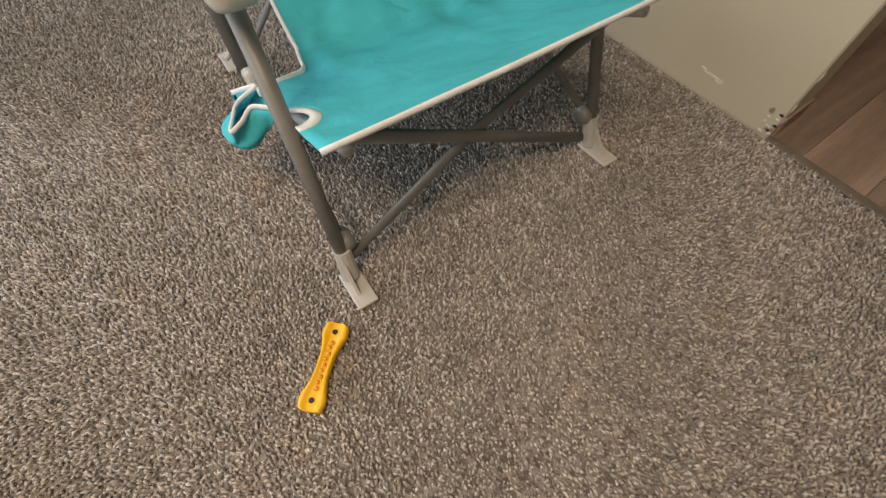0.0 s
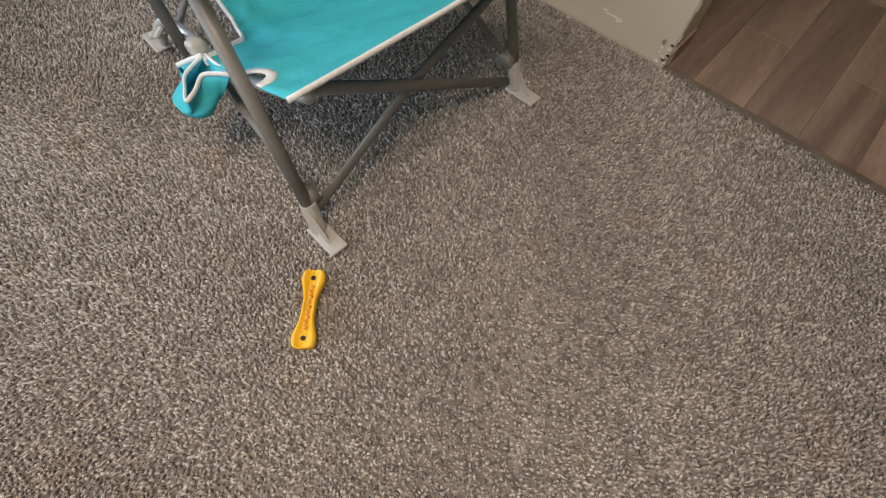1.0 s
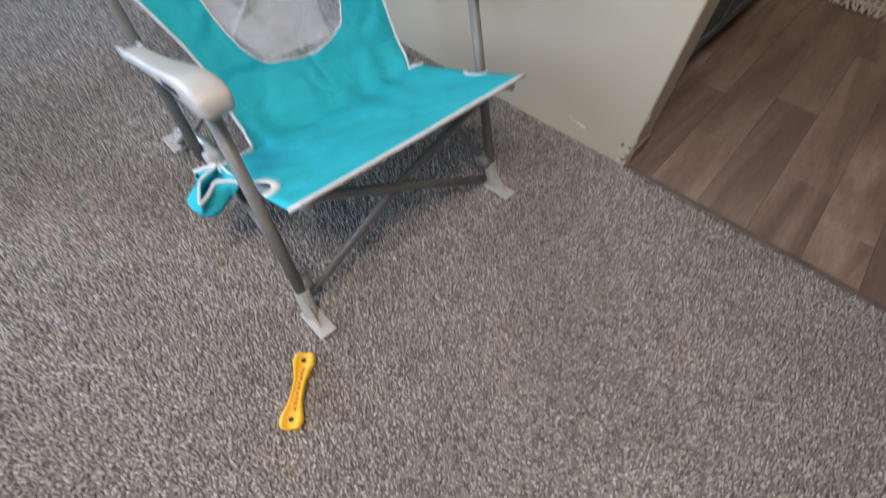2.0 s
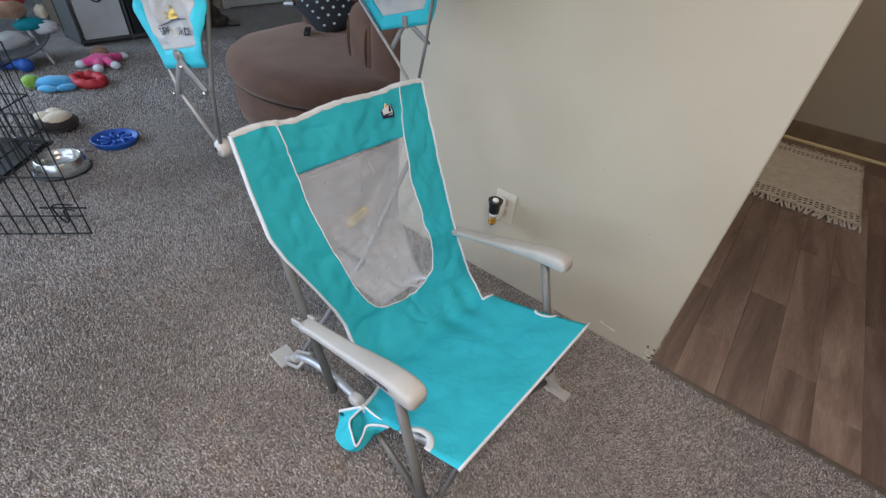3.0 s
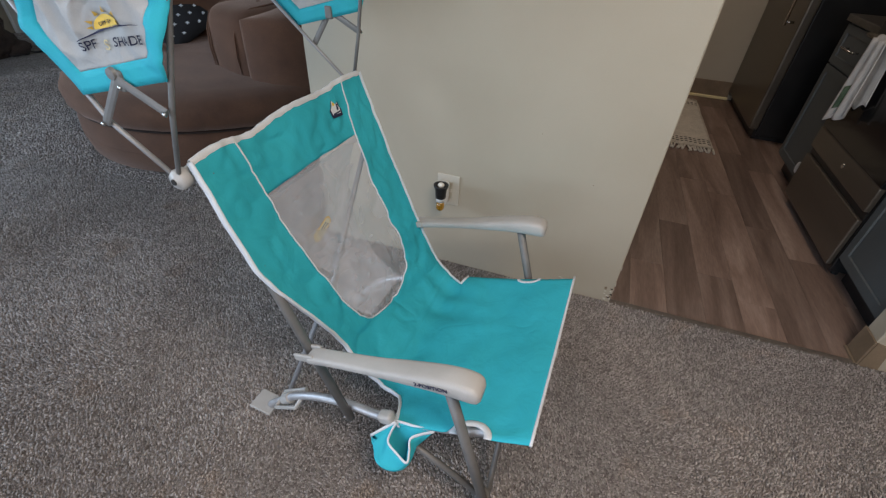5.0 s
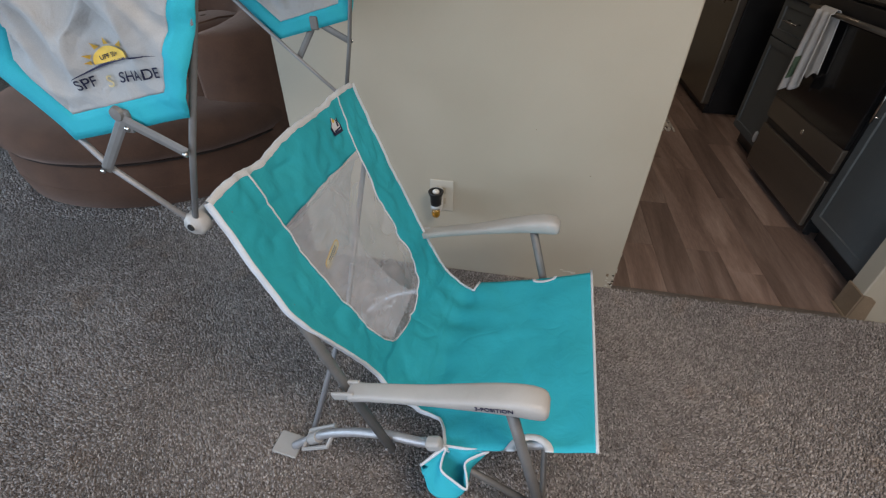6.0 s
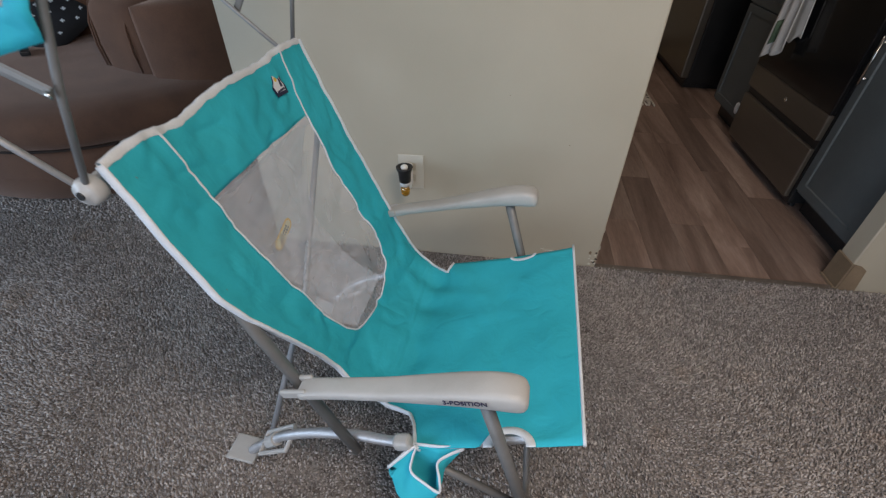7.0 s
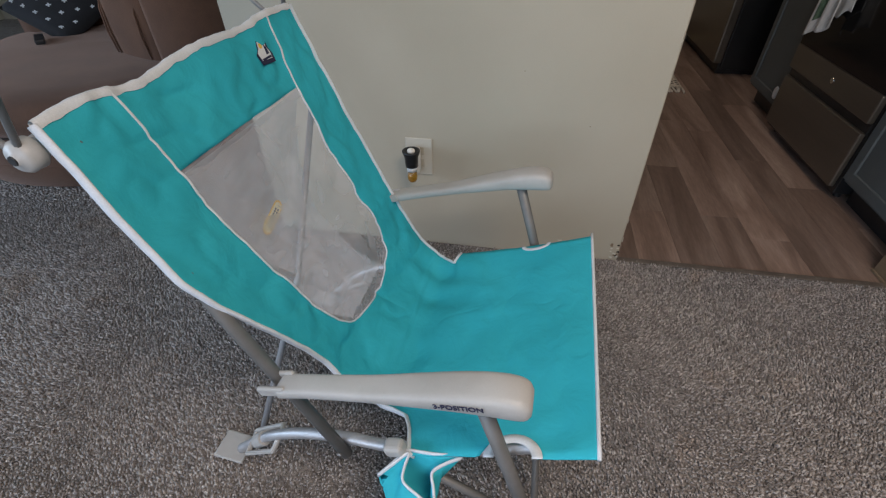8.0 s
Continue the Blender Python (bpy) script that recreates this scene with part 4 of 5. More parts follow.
        upf = drape(lettering("lettering", "UPF 50+", 0.010, base @ pose(sun_o[0], sun_o[1] + 0.006, 0, 0, 0, 4), M_INK, white, label="print reading UPF 50+"))
        upf.location.y = -0.001
        for a in (12, 46, 82, 118, 152, 172):
            r = radians(a)
            c, d = math.cos(r), math.sin(r)
            tip = (sun_o[0] + 0.047 * c, sun_o[1] + 0.038 * d)
            drape(part("sun_ray", slab([(sun_o[0] + 0.036 * math.cos(r - 0.14), sun_o[1] + 0.027 * math.sin(r - 0.14)), tip, (sun_o[0] + 0.036 * math.cos(r + 0.14), sun_o[1] + 0.027 * math.sin(r + 0.14))], 0.0006, base), M_SUN, sun))


chair_side(-1)
chair_side(1)
part("seat_knuckle", merge(box(-0.020, 0.020, -0.015, 0.015, -0.014, 0.014, 0.009, 3, pose(0.018, -0.286, 0.268, 0, -20, 0))), M_PLASTIC, chair, "off-white plastic seat corner cap")
roof = sheet([[(-0.552 + 0.352 * k / 8 + 0.0, v, 1.312 + 0.05 * (1 - (v / 0.327) ** 2) + 0.01 * math.sin(k)) for k in range(9)] for v in [-0.327 + 0.654 * j / 14 for j in range(15)]])
part("canopy_roof", thicken(roof, 0.0012), M_TEAL, chair, "teal canopy top swung back behind the chair", smooth=True)

# cup holder: a limp cloth pouch under the edge of the seat, its rim folded in on one side
RIM = [(0.042, -0.283, 0.262), (0.018, -0.306, 0.246), (-0.003, -0.328, 0.236), (0.020, -0.311, 0.252), (0.046, -0.291, 0.268), (0.044, -0.312, 0.258), (0.047, -0.334, 0.249), (0.078, -0.351, 0.250),
       (0.110, -0.364, 0.255), (0.106, -0.341, 0.262), (0.098, -0.318, 0.274), (0.120, -0.300, 0.282), (0.145, -0.286, 0.290), (0.096, -0.288, 0.280)]
RIM_TURN = (120, 138, 168, 184, 200, 214, 230, 258, 290, 326, 354, 382, 412, 446)
rim = smooth_path(RIM + RIM[:1], 5)[:-1]
turns = []
for k in range(len(RIM_TURN)):
    c, d = RIM_TURN[k], RIM_TURN[k + 1] if k + 1 < len(RIM_TURN) else 478
    turns += [radians(c + (d - c) * j / 5) for j in range(5)]


def pouch_ring(f, r, z):
    """A ring of the pouch: f of the way from the rim to a rounded bag of size r at height z."""
    ring = []
    for p, a in zip(rim, turns):
        q = Vector((0.058 + 0.050 * r * math.cos(a), -0.342 + 0.036 * r * math.sin(a), z))
        ring.append(Vector(p).lerp(q, f) + Vector((0, 0, -0.010 * math.sin(math.pi * min(1, f)))) + 0.004 * math.sin(math.pi * f) * Vector((math.cos(5 * a), math.sin(4 * a), 0)))
    return ring


pouch = [pouch_ring(0, 1, 0.21), pouch_ring(0.18, 1, 0.21), pouch_ring(0.42, 1.02, 0.21), pouch_ring(0.7, 1.02, 0.21), pouch_ring(0.92, 1.0, 0.212), pouch_ring(1, 0.88, 0.200), pouch_ring(1, 0.6, 0.192), pouch_ring(1, 0.2, 0.189)]
cup = part("cup_holder", thicken(sheet(pouch, closed=True), 0.0018), M_TEAL, chair, "limp teal cloth cup holder with folded white rim", smooth=True)
part("cup_rim", tube([Vector(p) + Vector((0, 0, 0.001)) for p in rim], 0.0026, 8, 1.9, (0, 0, 1), closed=True), M_PIPING, cup, "white binding of the cup holder", smooth=True)


# ---- wall outlet with plug-in freshener ----
outlet = thing("wall_outlet", pose(-0.7245, 0, 0.366), "cream wall outlet plate with one plug in it", "outlet")
part("cover_plate", box(-0.046, 0.046, -0.006, 0.0, -0.067, 0.067, 0.003, 2), M_PLATE, outlet)
for z in (-0.022, 0.022):
    part("socket_face", box(-0.017, 0.017, -0.008, -0.0065, z - 0.014, z + 0.014, 0.0007, 1), M_WALL, outlet)
part("plate_screw", lathe([(0, 0.0015), (0.003, 0.001), (0.003, 0)], 10, axes((0, -0.0065, 0), (1, 0, 0), (0, 0, 1))), M_CHROME, outlet)
plug = thing("air_freshener", pose(-0.736, -0.008, 0.361), "black and white plug-in air freshener with amber oil", "air freshener")
part("plug_body", box(-0.021, 0.021, -0.052, 0.0, -0.040, 0.048, 0.012, 3), M_WHITE, plug, "white plug body", smooth=True)
part("warmer_cap", lathe([(0.0, 0.013), (0.0208, 0.013), (0.0215, 0.030), (0.023, 0.048), (0.0285, 0.062), (0.0295, 0.068), (0.025, 0.070), (0.017, 0.060), (0.0, 0.058)], 24, pose(0, -0.056, -0.012)), M_BLACK, plug, "black flared warmer cap", smooth=True)
part("wick_top", blob(0.013, 0.013, 0.010, pose(0, -0.056, 0.054)), M_BULB, plug, smooth=True)
part("neck", lathe([(0.0, -0.030), (0.017, -0.030), (0.0185, -0.012), (0.0, -0.012)], 20, pose(0, -0.054, 0.013)), M_WHITE, plug, smooth=True)
part("oil_bottle", lathe([(0.0, -0.070), (0.011, -0.069), (0.0155, -0.062), (0.0165, -0.050), (0.014, -0.034), (0.0, -0.030)], 24, pose(0, -0.056, 0.013)), M_AMBERGLASS, plug, "amber oil bottle", smooth=True)

# ---- bone toy ----
b0, b1 = Vector((-0.185, -1.064, 0)), Vector((-0.111, -1.148, 0))
mid_b, ang = (b0 + b1) / 2, math.degrees(math.atan2((b1 - b0).y, (b1 - b0).x))
bone = thing("chew_toy", pose(mid_b.x, mid_b.y, 0.004, 0, 0, ang), "yellow nylon dog chew bone with amber ridge on the carpet", "dog toy")
HALF = (b1 - b0).length / 2
prof_b = [(-HALF - 0.021, 0.013), (-HALF - 0.017, 0.020), (-HALF, 0.0225), (-HALF + 0.012, 0.019), (-0.022, 0.0135), (0, 0.0125), (0.022, 0.0135), (HALF - 0.012, 0.019), (HALF, 0.0225), (HALF + 0.017, 0.020), (HALF + 0.021, 0.013)]
cl = smooth_path([(x, w, 0) for x, w in prof_b], 5)
rows = []
for q in cl:
    w = q.y
    rows.append([(q.x, w * a, z) for a, z in ((-0.93, 0.001), (-1, 0.006), (-1, 0.016), (-0.9, 0.0205), (-0.62, 0.021), (-0.5, 0.0175), (0, 0.0172), (0.5, 0.0175), (0.62, 0.021), (0.9, 0.0205), (1, 0.016), (1, 0.006), (0.93, 0.001))])
bm = sheet(rows, closed=True)
bm.verts.ensure_lookup_table()
bm.faces.new(bm.verts[:13][::-1])
bm.faces.new(bm.verts[-13:])
bmesh.ops.recalc_face_normals(bm, faces=bm.faces)
part("bone_body", bm, M_YELLOW, bone, smooth=True)
for k in range(9):
    x = -HALF * 0.72 + 1.44 * HALF * k / 8
    part("ridge_bump", blob(0.0045, 0.0048, 0.004, pose(x, 0.001 * (-1) ** k, 0.0175), sub=2), M_AMBER, bone, smooth=True)
# black surface discs stand in for the dark inside of the drilled holes
for s in (-1, 1):
    part("bone_hole_disc", lathe([(0, 0.0), (0.0048, 0.0), (0.0048, 0.0012), (0, 0.0012)], 14, pose(s * (HALF + 0.004), 0, 0.0172)), M_BLACK, bone)

# ---- armchair (round chaise) ----
sofa = thing("round_armchair", pose(-2.62, 0.92, 0), "brown plush round cuddle chair with a wrap-around back", "armchair")


def sofa_ring(z, r, k=1.0, n=56):
    return [(r * math.cos(2 * math.pi * i / n), r * k * math.sin(2 * math.pi * i / n), z) for i in range(n)]


part("base", sheet([sofa_ring(z, r) for z, r in ((0.0, 0.80), (0.015, 0.825), (0.10, 0.84), (0.19, 0.835), (0.235, 0.82), (0.25, 0.80))], True), M_CORD, sofa, "brown plush base skirt", smooth=True)
seat_rows = []
for z, r in ((0.25, 0.80), (0.262, 0.835), (0.30, 0.86), (0.345, 0.862), (0.385, 0.845), (0.415, 0.80), (0.432, 0.70), (0.44, 0.5), (0.44, 0.25), (0.44, 0.02)):
    ring = []
    for x, y, zz in sofa_ring(z, r, n=72):
        puck = 0.008 * noise.noise(Vector((x * 5, y * 5, z * 5))) + (0.004 * math.sin(math.atan2(y, x) * 34) if 0.26 < z < 0.4 else 0)
        ring.append((x * (1 + puck), y * (1 + puck), zz + 0.012 * noise.noise(Vector((x * 3, y * 3, 1)))))
    seat_rows.append(ring)
part("seat_cushion", sheet(seat_rows, True), M_CORD, sofa, "plump brown seat cushion", smooth=True)


def sofa_back(a0, a1, r0, r1, h0, h1, n=36):
    rows = []
    for i in range(n + 1):
        t = i / n
        a = radians(a0 + (a1 - a0) * t)
        h = h0 + (h1 - h0) * math.sin(math.pi * min(1, t * 1.2) / 2)
        e = min(1.0, math.sqrt(max(0.0, 1 - (1 - min(1, t * n / 3.5, (1 - t) * n / 3.5)) ** 2)) * 0.75 + 0.25)
        r2 = r1 - 0.20 * max(0.0, 1 - t * 7) ** 1.5
        cr, w = (r0 + r2) / 2, (r2 - r0) / 2 * e
        ring = []
        for k in range(24):
            b = 2 * math.pi * k / 24
            cb, sb = math.cos(b), math.sin(b)
            r = cr + w * math.copysign(abs(cb) ** 0.55, cb)
            z = (h + 0.05) / 2 + (h - 0.05) / 2 * math.copysign(abs(sb) ** 0.35, sb)
            r += 0.012 * noise.noise(Vector((math.cos(a) * 4, math.sin(a) * 4, z * 4)))
            ring.append((r * math.cos(a), r * math.sin(a), z))
        rows.append(ring)
    bm = sheet(rows, True)
    bm.verts.ensure_lookup_table()
    bm.faces.new(bm.verts[:24][::-1])
    bm.faces.new(bm.verts[-24:])
    bmesh.ops.recalc_face_normals(bm, faces=bm.faces)
    return bm


def rounded_block(sx, sy, z0, z1, m, n=40, power=0.32):
    """A soft padded block."""
    rows = []
    for i in range(n // 2 + 1):
        f = -math.pi / 2 + math.pi * i / (n // 2)
        cf, sf = max(math.cos(f), 0.001) ** power, math.copysign(abs(math.sin(f)) ** power, math.sin(f))
        ring = []
        for k in range(n):
            a = 2 * math.pi * k / n
            x = sx * cf * math.copysign(abs(math.cos(a)) ** 0.5, math.cos(a))
            y = sy * cf * math.copysign(abs(math.sin(a)) ** 0.5, math.sin(a))
            q = 1 + 0.03 * noise.noise(Vector((x * 4, y * 4, sf * 2)))
            ring.append(m @ Vector((x * q, y * q, (z0 + z1) / 2 + (z1 - z0) / 2 * sf)))
        rows.append(ring)
    bm = sheet(rows, True)
    bmesh.ops.recalc_face_normals(bm, faces=bm.faces)
    return bm


ARM_AT = pose(0.40, 0.004, 0, 0, 0, -20)
wing = part("arm_cushion", rounded_block(0.215, 0.27, 0.30, 0.775, ARM_AT, power=0.42), M_CORD, sofa, "plump padded arm end", smooth=True)
for x in (-0.150, -0.128, 0.13):
    part("arm_seam", tube([ARM_AT @ Vector(q) for q in ((x, -0.262, 0.44), (x, -0.270, 0.54), (x, -0.262, 0.64), (x, -0.225, 0.725), (x, -0.14, 0.765), (x, 0.0, 0.778), (x, 0.12, 0.77))], 0.0055, 6), M_CORD, wing, smooth=True)
part("backrest", sofa_back(-31, 170, 0.50, 0.90, 0.74, 0.90), M_CORD, sofa, "thick padded wrap-around back", smooth=True)
for z in (0.52, 0.66):
    part("back_seam", tube([((0.552 + 0.012 * (z > 0.6)) * math.cos(radians(a)), (0.552 + 0.012 * (z > 0.6)) * math.sin(radians(a)), z) for a in range(60, 166, 4)], 0.006, 6), M_SEAM, sofa, smooth=True)
# dark bead laid under the cushion to give the crevice its shade
part("seat_seam", tube(sofa_ring(0.252, 0.826), 0.006, 6, closed=True), M_SEAM, sofa)
part("skirt_seam", tube(sofa_ring(0.12, 0.836), 0.005, 6, closed=True), M_CORD, sofa)

lean = Vector((0.4, -0.45, 0.8)).normalized()
edge = Vector((-0.8, -0.58, 0.0))
edge = (edge - lean * edge.dot(lean)).normalized()
pillow_m = axes((-3.11, 1.13, 0.565), (edge + lean.cross(edge)).normalized(), (lean.cross(edge) - edge).normalized())
pillow = thing("throw_pillow", pillow_m, "black throw pillow with white cross motifs and tassels", "pillow")
rows = []
for i in range(17):
    x = -1 + i / 8
    rows.append([(0.2 * x, 0.2 * (-1 + j / 8), 0.0) for j in range(17)])
top = [[(x, y, 0.075 * ((1 - (x / 0.2) ** 2) * (1 - (y / 0.2) ** 2)) ** 0.45) for x, y, z in row] for row in rows]
bot = [[(x, y, -z) for x, y, z in row] for row in top]
bm = merge(sheet(top), sheet(bot))
bmesh.ops.remove_doubles(bm, verts=bm.verts, dist=0.0005)
bmesh.ops.recalc_face_normals(bm, faces=bm.faces)
pil = part("cushion_body", bm, M_BLACKCLOTH, pillow, smooth=True)
for i in range(5):
    for j in range(5):
        x, y = -0.14 + 0.07 * i, -0.14 + 0.07 * j + (0.02 if i % 2 else -0.01)
        z = 0.075 * (max(0, (1 - (x / 0.2) ** 2) * (1 - (y / 0.2) ** 2))) ** 0.45
        part("cross_motif", merge(*[box(-0.012, 0.012, -0.0035, 0.0035, -0.001, 0.002, m=pose(x, y, z, 0, 0, 45 + 90 * q)) for q in (0, 1)]), M_PIPING, pil)
for x, y in ((-0.2, -0.2), (0.2, -0.2), (-0.2, 0.2), (0.2, 0.2)):
    part("tassel", tube([(x, y, 0), (x * 1.12, y * 1.12, -0.004), (x * 1.26, y * 1.26, -0.012)], 0.012, 6), M_PIPING if x > 0 else M_BLACKCLOTH, pil)
remote = thing("remote_control", pose(-3.0, 0.815, 0.463, 0, 0, -42), "black remote control on the armchair seat", "remote")
part("remote_body", box(-0.085, 0.085, -0.022, 0.022, -0.012, 0.012, 0.006), M_BLACK, remote)

# ---- kitchen ----
def bar_handle(parent, p0, p1, out, r=0.005):
    p0, p1, out = Vector(p0), Vector(p1), Vector(out)
    d = (p1 - p0).normalized() * 0.02
    part("handle", merge(tube([p0 + out, p1 + out], r, 10), tube([p0 + d, p0 + d + out], r * 0.8, 8), tube([p1 - d, p1 - d + out], r * 0.8, 8)), M_CHROME, parent, "brushed nickel bar handle", smooth=True)


def cabinet(name, x, y0, y1, face, label, layout, depth=0.64, pull=True):
    """A base cabinet with its face at x, looking along face (-1: towards -x)."""
    ob = thing(name, pose(x, (y0 + y1) / 2, 0), label, "cabinet", group="kitchen base cabinets")
    w = (y1 - y0) / 2
    b = -face
    part("body", box(*sorted((0.004 * b, depth * b)), -w, w, 0.10, 0.875), M_CAB, ob)
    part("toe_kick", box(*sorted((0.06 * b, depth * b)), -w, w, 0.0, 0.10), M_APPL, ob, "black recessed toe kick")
    for kind, z0, z1 in layout:
        front_bm = box(-0.009, 0.009, -w + 0.004, w - 0.004, z0, z1)
        bmesh.ops.recalc_face_normals(front_bm, faces=front_bm.faces)
        shown = [f for f in front_bm.faces if f.normal.x * face > 0.5]
        bmesh.ops.inset_region(front_bm, faces=shown, thickness=0.056, depth=0.0)
        bmesh.ops.inset_region(front_bm, faces=shown, thickness=0.004, depth=-0.007)
        door = part("door" if kind == "door" else "drawer_front", front_bm, M_CAB, ob, "slate grey shaker front")
        if kind == "door" and pull:
            bar_handle(door, (0, w - 0.04, z1 - 0.27), (0, w - 0.04, z1 - 0.10), (0.035 * face, 0, 0))
        elif kind == "drawer":
            bar_handle(door, (0, -0.08, (z0 + z1) / 2), (0, 0.08, (z0 + z1) / 2), (0.035 * face, 0, 0))
    return ob


cabinet("base_cabinet", 0.945, 0.13, 0.545, -1, "slate grey base cabinet with a bar handle beside the range", [("door", 0.115, 0.865)])
cabinet("base_cabinet", 0.965, 1.305, 1.72, -1, "slate grey base cabinet with drawer between range and refrigerator", [("door", 0.115, 0.66), ("drawer", 0.67, 0.865)], pull=False)
for y0, y1 in ((0.42, 0.81), (0.82, 1.22), (1.23, 1.63)):
    cabinet("base_cabinet", -0.085, y0, y1, 1, "slate grey base cabinet behind the partition", [("door", 0.115, 0.66), ("drawer", 0.67, 0.865)], 0.6)
for name, x0, x1, y0, y1 in (("worktop", 0.92, 1.6, 0.13, 0.55), ("worktop", 0.94, 1.6, 1.30, 1.73), ("worktop", -0.7, -0.06, 0.42, 1.64)):
    t_ob = thing(name, pose((x0 + x1) / 2, (y0 + y1) / 2, 0.876), "dark laminate worktop on the base cabinets", "worktop")
    part("slab", box(-(x1 - x0) / 2, (x1 - x0) / 2, -(y1 - y0) / 2, (y1 - y0) / 2, 0, 0.035, 0.005), M_COUNTER, t_ob)

rng = thing("kitchen_range", pose(0.93, 0.925, 0), "dark stainless electric range with black glass oven door", "range")
part("body", box(0.012, 0.66, -0.37, 0.37, 0.03, 0.95, 0.004), M_APPL, rng, "black enamel body")
part("drawer_front", box(-0.012, 0.011, -0.358, 0.358, 0.055, 0.295, 0.006), M_DARKSTEEL, rng, "dark stainless warming drawer")
part("drawer_gap", box(0.004, 0.012, -0.36, 0.36, 0.296, 0.334), M_BLACK, rng)
door = part("oven_door", box(-0.014, 0.011, -0.36, 0.36, 0.335, 0.445, 0.005), M_DARKSTEEL, rng, "dark stainless oven door rail")
part("badge", lathe([(0, 0.003), (0.010, 0.0025), (0.012, 0)], 16, axes((-0.0145, -0.03, 0.392), (0, -1, 0), (0, 0, 1))), M_CHROME, door, "round chrome badge")
part("oven_glass", box(-0.013, 0.011, -0.36, 0.36, 0.446, 0.865, 0.004), M_GLASS, rng, "black glass window")
part("control_panel", box(-0.012, 0.012, -0.36, 0.36, 0.869, 0.945, 0.004), M_APPL, rng)
part("oven_handle", merge(tube([(-0.052, -0.33, 0.888), (-0.052, 0.33, 0.888)], 0.011, 12), tube([(-0.052, -0.30, 0.888), (-0.012, -0.30, 0.888)], 0.009, 8), tube([(-0.052, 0.30, 0.888), (-0.012, 0.30, 0.888)], 0.009, 8)), M_DARKSTEEL, rng, "dark bar handle", smooth=True)
for y in (-0.33, 0.33):
    part("foot", lathe([(0, 0), (0.015, 0), (0.015, 0.03), (0, 0.03)], 10, pose(0.06, y, 0)), M_BLACK, rng)
part("cooktop", box(-0.01, 0.66, -0.37, 0.37, 0.951, 0.966, 0.004), M_GLASS, rng)


def towel_sheet(front):
    """One hanging half of the towel: gathered on the bar, spreading below."""
    rows = []
    for i in range(15):
        k = i / 14
        drop = (0.31 if front else 0.25) * k
        row = []
        for j in range(21):
            t = j / 20
            y = (0.13 + 0.13 * t) * (1 - k ** 0.8) + (0.09 + 0.17 * t) * k ** 0.8
            fold = 0.012 * (1 + math.sin(13 * t + 1.3)) * (0.5 + 0.5 * k)
            row.append(((-0.066 - fold) if front else (-0.036 + 0.25 * fold), y, 0.892 - drop - 0.06 * t * k + 0.01 * math.sin(11 * t) * k))
        rows.append(row)
    return rows


towel = thing("dish_towel", pose(0.93, 0.885, 0), "white dish towel with green print hung over the oven handle", "towel")
rf, rb = towel_sheet(True), towel_sheet(False)
cap = [[(-0.051 + 0.0145 * math.cos(a), y, 0.893 + 0.016 * math.sin(a)) for x, y, z in rf[0]] for a in [math.pi * k / 6 for k in range(7)]]
part("cloth", thicken(sheet(rb[::-1] + cap + rf), 0.003), M_TOWEL, towel, smooth=True)
part("print_patch", thicken(sheet([[Vector(rf[i][j]) + Vector((-0.004, 0, 0)) for j in range(13, 19)] for i in range(8, 13)]), 0.001), M_GREEN, towel, "faded green print", smooth=True)

latch = thing("child_lock", pose(0.95, 1.36, 0.172), "white plastic cabinet lock", "cabinet lock")
part("lock_body", blob(0.010, 0.022, 0.034, rough=0.1), M_WHITE, latch, smooth=True)

fridge = thing("refrigerator", pose(0.90, 2.65, 0), "dark stainless refrigerator with black sides", "refrigerator")
part("cabinet_body", box(0.05, 0.71, -0.44, 0.45, 0.03, 1.75, 0.005), M_APPL, fridge, "black enamel body")
ud = part("refrigerator_door", box(-0.012, 0.047, -0.445, 0.455, 0.07, 1.75, 0.012), M_DARKSTEEL, fridge, "dark stainless door")
bar_handle(ud, (-0.012, -0.33, 0.74), (-0.012, -0.33, 1.45), (-0.05, 0, 0), 0.010)
part("kick_grille", box(0.03, 0.6, -0.43, 0.44, 0.0, 0.068), M_BLACK, fridge)

rug = thing("runner_rug", pose(0.335, 2.37, 0.0), "cream woven runner with dark bands and fringed ends", "rug")
body = []
for i in range(61):
    y = -0.52 + 1.04 * i / 60
    body.append([(-0.29 + 0.58 * j / 24 + 0.006 * noise.noise(Vector((j, y * 4, 0))), y, 0.009 + 0.002 * math.sin(i * 1.6) * math.cos(j * 2.1)) for j in range(25)])
rugb = part("rug_weave", thicken(sheet(body), 0.008), M_RUG, rug, smooth=True)
for y in (-0.47, -0.435, -0.40, 0.40, 0.44):
    part("dark_band", merge(*[box(x - 0.009, x + 0.009, y - 0.004 + 0.006 * math.sin(x * 60), y + 0.004 + 0.006 * math.sin(x * 60), 0.012, 0.0200) for x in [-0.27 + 0.03 * k for k in range(19)]]), M_RUGDARK, rugb)
for e in (-1, 1):
    fr = []
    for k in range(34):
        x = -0.285 + 0.57 * k / 33
        fr.append(tube([(x, 0.51 * e, 0.012), (x + 0.01 * random.uniform(-1, 1), 0.545 * e, 0.012), (x + 0.022 * random.uniform(-1, 1), (0.58 + 0.02 * random.random()) * e, 0.006)], 0.0065, 6))
    part("fringe", merge(*fr), M_RUG, rugb, "cream knotted fringe", smooth=True, kind="stuff")

